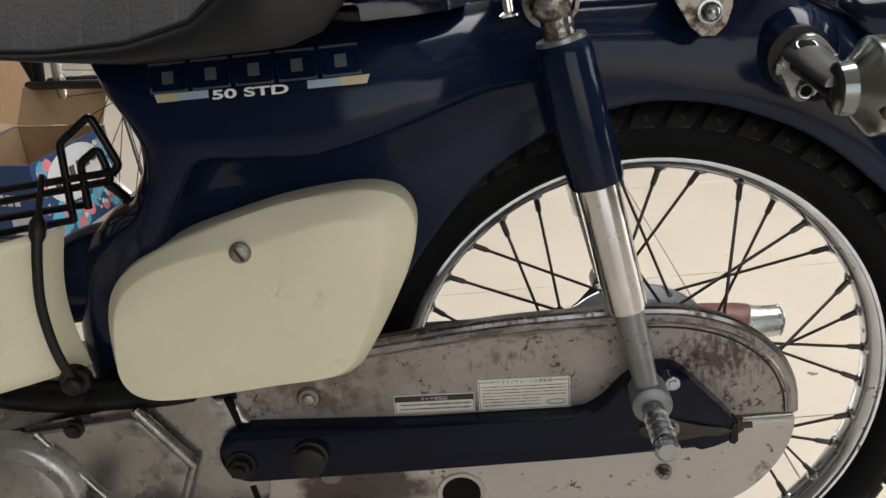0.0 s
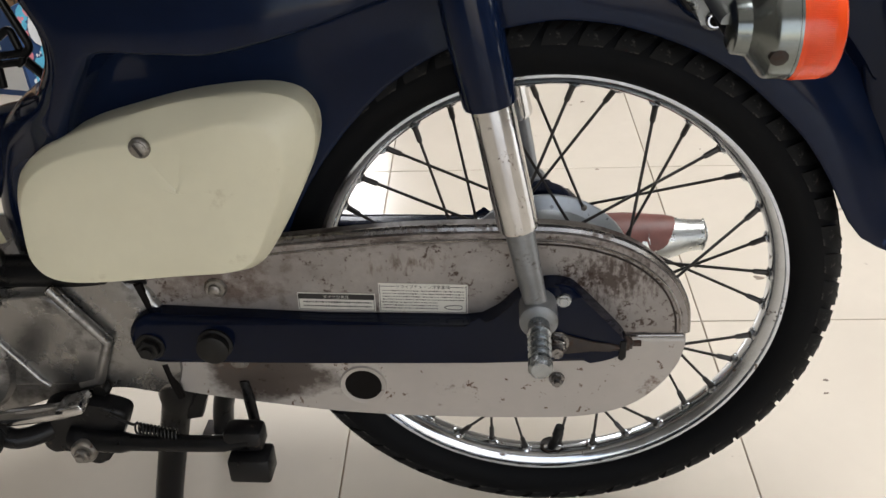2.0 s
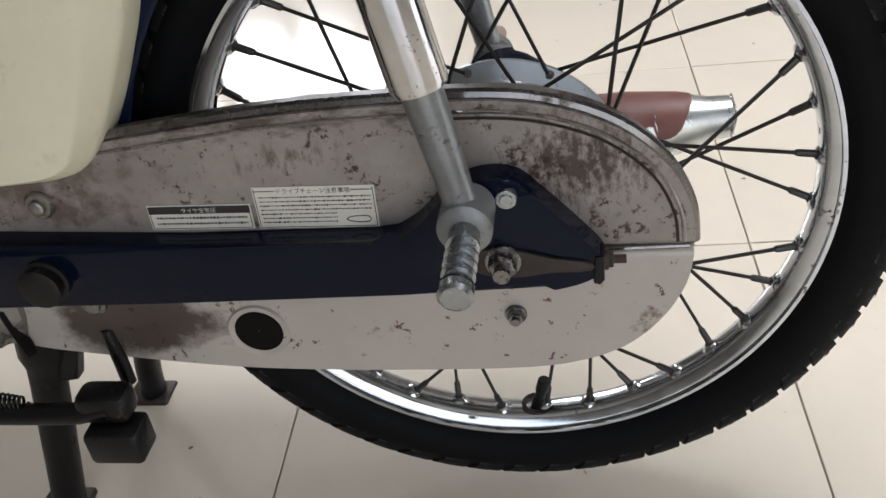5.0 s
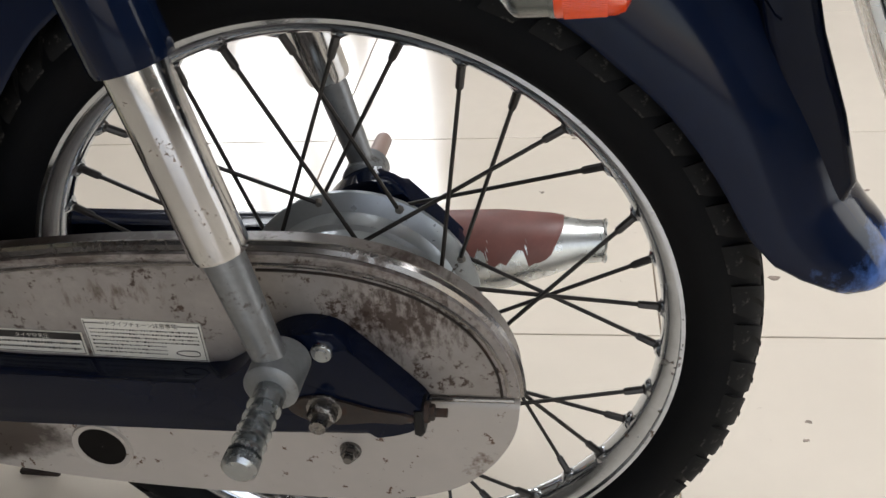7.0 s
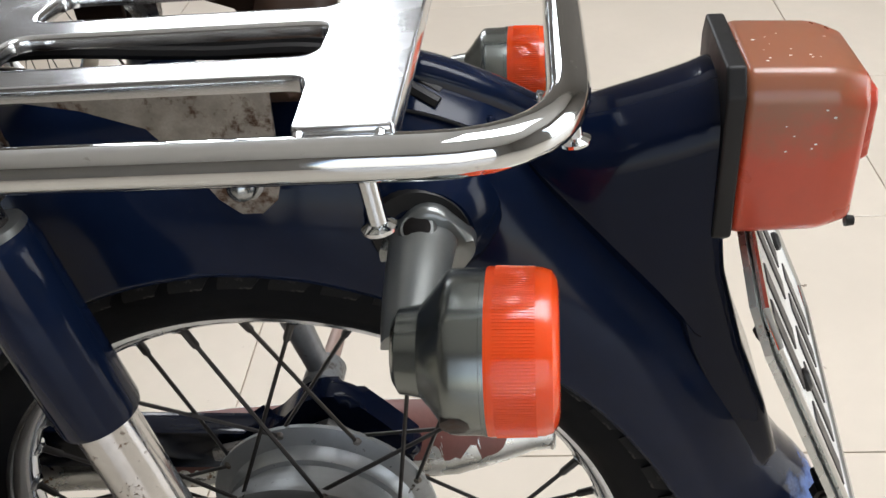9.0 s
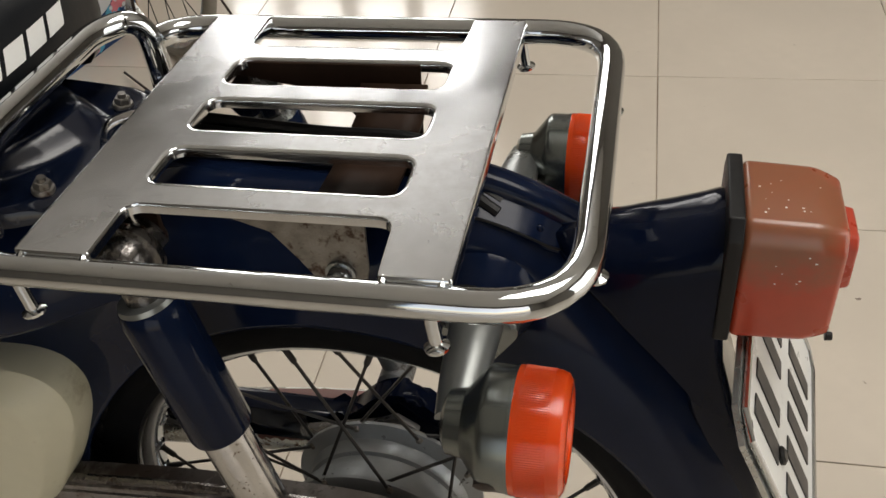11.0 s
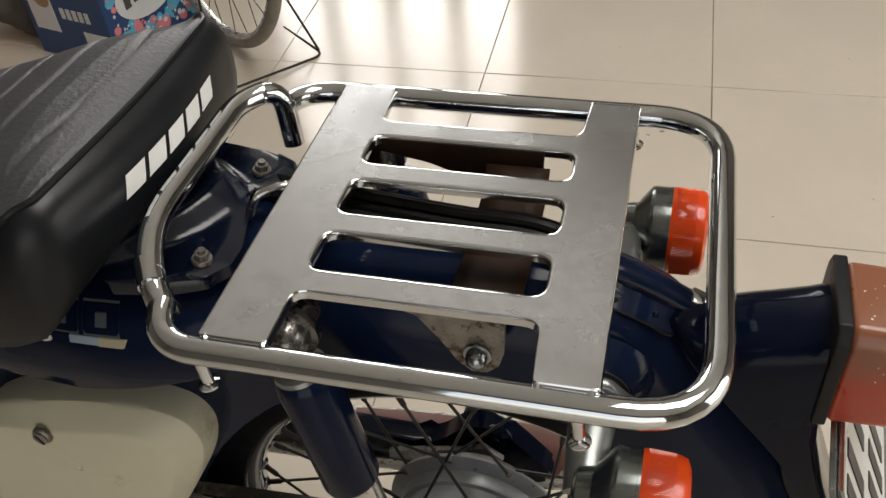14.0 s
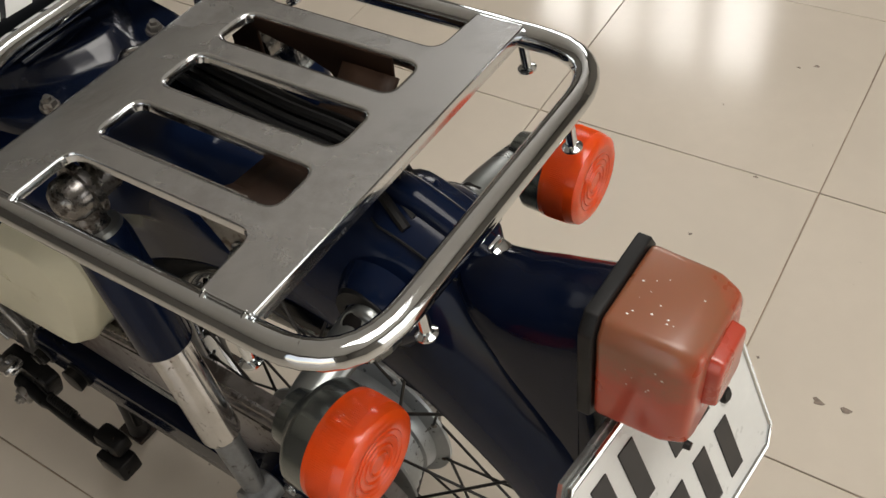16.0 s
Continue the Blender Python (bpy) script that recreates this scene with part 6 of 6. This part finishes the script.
# ---- things on the floor beyond ----
def carton(name, label, x, y, turn, w, d, h, m_front, m_side, flaps=True, deco=True):
    ob = new(name)
    tagged(ob, label, "box")
    ob.matrix_world = pose(x, y, 0, 0, 0, turn)
    t = 0.004
    for nm, b, m in (("front_panel", box(0, -d / 2, h / 2, w, t, h), m_front), ("back_panel", box(0, d / 2, h / 2, w, t, h), CARD), ("side_panel", box(w / 2 - t / 2, 0, h / 2, t, d - t * 1.2, h), m_side), ("side_panel", box(-w / 2 + t / 2, 0, h / 2, t, d - t * 1.2, h), m_side), ("bottom_panel", box(0, 0, 0.003, w - t * 2.2, d - t * 1.2, 0.005), CARD)):
        part(nm, b, m, ob)
    for nm, b in (("inner_lining", box(0, -d / 2 + t * 0.9, h / 2, w - 2.4 * t, t * 0.5, h - 0.002)), ("inner_lining", box(w / 2 - 1.4 * t, 0, h / 2, t * 0.5, d - 3 * t, h - 0.002)), ("inner_lining", box(-w / 2 + 1.4 * t, 0, h / 2, t * 0.5, d - 3 * t, h - 0.002))):
        part(nm, b, CARD, ob, "plain brown inside of the card")
    if flaps:
        for nm, b, m, mm in (("flap", box(-0.12, 0, 0, 0.24, d * 0.95, 0.003), CARD, Matrix.Translation((-w / 2, 0, h + 0.003)) @ pose(0, 0, 0, 0, 12)),
                             ("flap", box(0, 0.05, 0, w * 0.98, 0.10, 0.003), CARD, Matrix.Translation((0, d / 2, h + 0.003)) @ pose(0, 0, 0, 55))):
            part(nm, moved(b, mm), m, ob)
    if deco:
        part("printed_white_panel", box(-w * 0.28, -d / 2 - 0.0032, h * 0.62, w * 0.30, 0.0012, h * 0.56), BOXWHITE, ob)
        part("printed_white_panel", box(w * 0.32, -d / 2 - 0.0032, h * 0.24, w * 0.30, 0.0012, h * 0.34), BOXWHITE, ob)
        part("brown_stain", moved(lathe([(0.0002, 0), (0.5, 0)], 14), Matrix.Translation((-w * 0.24, -d / 2 - 0.0042, h * 0.74)) @ Matrix.Diagonal((w * 0.20, 1, h * 0.22, 1))), CARD, ob, "torn brown patch in the print")
        for k in range(5):
            part("print_bar", box(w * (-0.02 + 0.075 * k), -d / 2 - 0.0033, h * 0.60, w * 0.05, 0.0012, h * 0.13), BOXWHITE, ob)
        part("printed_oval", moved(lathe([(0.0002, 0), (0.5, 0)], 28), Matrix.Translation((w / 2 + 0.0032, -d * 0.02, h * 0.68)) @ Matrix.Rotation(radians(90), 4, "Z") @ Matrix.Diagonal((d * 0.72, 1, h * 0.62, 1))), BOXWHITE, ob)
        for k in range(6):
            part("print_bar", box(w / 2 + 0.0045, -d * (0.26 - 0.1 * k), h * (0.66 + 0.02 * k), 0.0008, d * 0.065, h * 0.14), GREYCLOTH, ob)
        r3 = random.Random(12)
        for m_print, count, sizes in ((BOXAQUA, 90, (0.008, 0.026)), (BOXPINK, 60, (0.004, 0.020)), (BOXWHITE, 70, (0.002, 0.009))):
            bm = bmesh.new()
            for k in range(count):
                a, bb = r3.uniform(-0.46, 0.46), r3.uniform(0.06, 0.94)
                if ((a + 0.02) / 0.36) ** 2 + ((bb - 0.68) / 0.33) ** 2 < 1.1:
                    continue
                q = r3.uniform(*sizes)
                lift = w / 2 + 0.0006 + 0.0004 * (m_print is BOXPINK) + 0.0008 * (m_print is BOXWHITE) + 0.000003 * k
                y0, z0 = min(max(a * d, -d * 0.47 + q), d * 0.47 - q), min(max(bb * h, q), h - q)
                bm.faces.new([bm.verts.new((lift, y0 + q * r3.uniform(0.7, 1) * math.cos(v), z0 + q * r3.uniform(0.7, 1) * math.sin(v))) for v in np.linspace(0, 2 * math.pi, 9)[:-1]])
            tagged(part("printed_blossom", bm, m_print, ob), kind="stuff")
    return ob


carton("drink_carton", "blue printed cardboard drink carton with open brown flaps", -1.205, 1.305, -12, 0.25, 0.30, 0.205, BOXBLUE, BOXBLUE)
carton("orange_carton", "orange and green cardboard carton on the floor", -1.635, 1.12, 4, 0.20, 0.11, 0.165, BOXGREEN, BOXORANGE, flaps=False, deco=False)
carton("brown_carton", "open plain brown cardboard carton behind the others", -1.72, 1.95, -6, 0.42, 0.30, 0.30, CARD, CARD, deco=False)


def clutter():
    bm = bmesh.new()
    bmesh.ops.create_icosphere(bm, subdivisions=4, radius=1.0)
    for v in bm.verts:
        k = 1 + 0.22 * noise.noise(v.co * 1.7) + 0.10 * noise.noise(v.co * 4.5)
        v.co = Vector((v.co.x * 0.085 * k, v.co.y * 0.15 * k, max(0.0, 0.10 + v.co.z * 0.13 * k)))
    ob = part("plastic_sack", bm, GREYCLOTH, None, "", 60)
    ob.location = (-1.435, 1.345, 0)
    tagged(ob, "crumpled dark grey plastic sack on the floor", "sack")
    c = part("cabinet", box(0, 0, 0.35, 0.55, 0.40, 0.70, 0.006), WOODM, None)
    c.location = (-2.05, 2.15, 0)
    part("cabinet_door", box(0, -0.204, 0.36, 0.50, 0.016, 0.60, 0.004), WOODM, c)
    part("door_handle", rod((0.2, -0.225, 0.30), (0.2, -0.225, 0.42), 0.006), ZINC, c)
    tagged(c, "low dark brown wooden cabinet against the wall", "cabinet")


clutter()


def bicycle():
    b = tagged(new("bicycle"), "old bicycle with cream tyres on a wire stand", "bicycle")
    b.matrix_world = pose(-0.930, 1.300, 0, 4, 0, 143)
    R = 0.335

    def wheel(x):
        w = part("wheel", moved(lathe([(R - 0.031, -0.009), (R - 0.021, -0.011), (R - 0.019, 0.0), (R - 0.021, 0.011), (R - 0.031, 0.009), (R - 0.034, 0.0), (R - 0.031, -0.009)], 64), Matrix.Translation((x, 0, R))), PIPE, b)
        part("tyre", moved(lathe([(R - 0.014 + 0.014 * math.cos(a), 0.0145 * math.sin(a)) for a in np.linspace(0, 2 * math.pi, 15)], 64), Matrix.Translation((x, 0, R))), BIKETYRE, w, "dusty cream tyre")
        part("hub", turned((x, -0.035, R), (x, 0.035, R), [(0, 0.02), (0.1, 0.022), (0.2, 0.012), (0.8, 0.012), (0.9, 0.022), (1, 0.02)], 16), DARKBOLT, w)
        for k in range(28):
            a = 2 * math.pi * k / 28
            h = a + (0.9 if k % 4 < 2 else -0.9)
            s = 0.03 if k % 2 else -0.03
            part("spoke", rod((x + 0.02 * math.cos(h), s, R + 0.02 * math.sin(h)), (x + (R - 0.036) * math.cos(a), 0, R + (R - 0.036) * math.sin(a)), 0.0012, 5), DARKBOLT, w)
        return w
    wheel(0.0)
    wheel(1.02)
    fr = [((0, 0.05, R), (0.36, 0.02, 0.80)), ((0, -0.05, R), (0.36, -0.02, 0.80)), ((0, 0.05, R), (0.42, 0.03, 0.29)), ((0, -0.05, R), (0.42, -0.03, 0.29)), ((0.42, 0, 0.29), (0.33, 0, 0.92)), ((0.42, 0, 0.29), (0.84, 0, 0.80)), ((0.36, 0, 0.80), (0.82, 0, 0.88)), ((0.80, 0, 0.98), (0.87, 0, 0.70)), ((0.87, 0.05, 0.70), (1.02, 0.05, R)), ((0.87, -0.05, 0.70), (1.02, -0.05, R))]
    for k, (p, q) in enumerate(fr):
        part("frame_tube", rod(p, q, 0.011 if k < 4 else 0.016, 12), BLACKMETAL, b)
    part("saddle", moved(box(0.30, 0, 0.95, 0.26, 0.14, 0.06, 0.025, 3), Matrix.Identity(4)), SOFTBLACK, b)
    part("handlebar", tube(rounded([(0.70, -0.27, 1.04), (0.80, -0.22, 1.05), (0.80, 0.22, 1.05), (0.70, 0.27, 1.04)], 0.05), 0.011, 10), PIPE, b)
    for s in (-1, 1):
        part("stand_leg", rod((0.0, s * 0.05, R), (-0.22, s * 0.13, 0.012), 0.003, 8), RUSTYSTEEL, b)
    part("stand_foot", tube(rounded([(-0.06, -0.13, 0.008), (-0.24, -0.13, 0.010), (-0.24, 0.13, 0.010), (-0.06, 0.13, 0.008)], 0.03), 0.003, 8), RUSTYSTEEL, b)
    return b


bicycle()

# ---- floor tiles, laid a little askew to the motorcycle ----
tile_mesh = None
for i in range(-7, 8):
    for j in range(-7, 9):
        cx, cy = 0.251 - 0.2415 + i * 0.483, 0.319 - TS / 2 + j * TS
        a = radians(1.9)
        x, y = cx * math.cos(a) - cy * math.sin(a), cx * math.sin(a) + cy * math.cos(a)
        if not (-3.4 < x < 3.4 and -3.0 < y < 4.0):
            continue
        if tile_mesh is None:
            first = part("tile", box(0, 0, -0.004, 0.483 - 0.0017, TS - 0.0017, 0.008, 0.0008, 1), TILE, floor)
            tile_mesh = first.data
            ob = first
        else:
            ob = new("tile", tile_mesh)
            ob.parent = floor
        ob.location, ob.rotation_euler = (x, y, 0.0), (0, 0, a)

# small chips and dirt specks on the glaze
chip_rng = random.Random(5)
for x, y, r in ((0.379, 0.204, 0.0035), (0.372, 0.179, 0.004), (0.526, 0.637, 0.005), (0.345, 0.435, 0.008), (0.379, 0.437, 0.008), (0.255, 0.463, 0.0035), (0.088, 0.625, 0.004), (0.120, 1.081, 0.006), (0.095, 1.065, 0.003), (0.128, 0.781, 0.004), (0.33, 0.86, 0.003), (-0.33, 0.02, 0.003), (-0.30, -0.04, 0.002)):
    bm = bmesh.new()
    n = 9
    pts = []
    for k in range(n):
        q = 2 * math.pi * k / n
        s = r * chip_rng.uniform(0.35, 1.0)
        pts.append((x + s * math.cos(q) * 1.2, y + s * math.sin(q) * 0.8))
    top = [bm.verts.new((px, py, 0.0006)) for px, py in pts]
    low = [bm.verts.new((px, py, -0.0004)) for px, py in pts]
    bm.faces.new(top)
    for k in range(n):
        bm.faces.new((top[k], low[k], low[(k + 1) % n], top[(k + 1) % n]))
    part("floor_speck", bm, SPECK, floor)
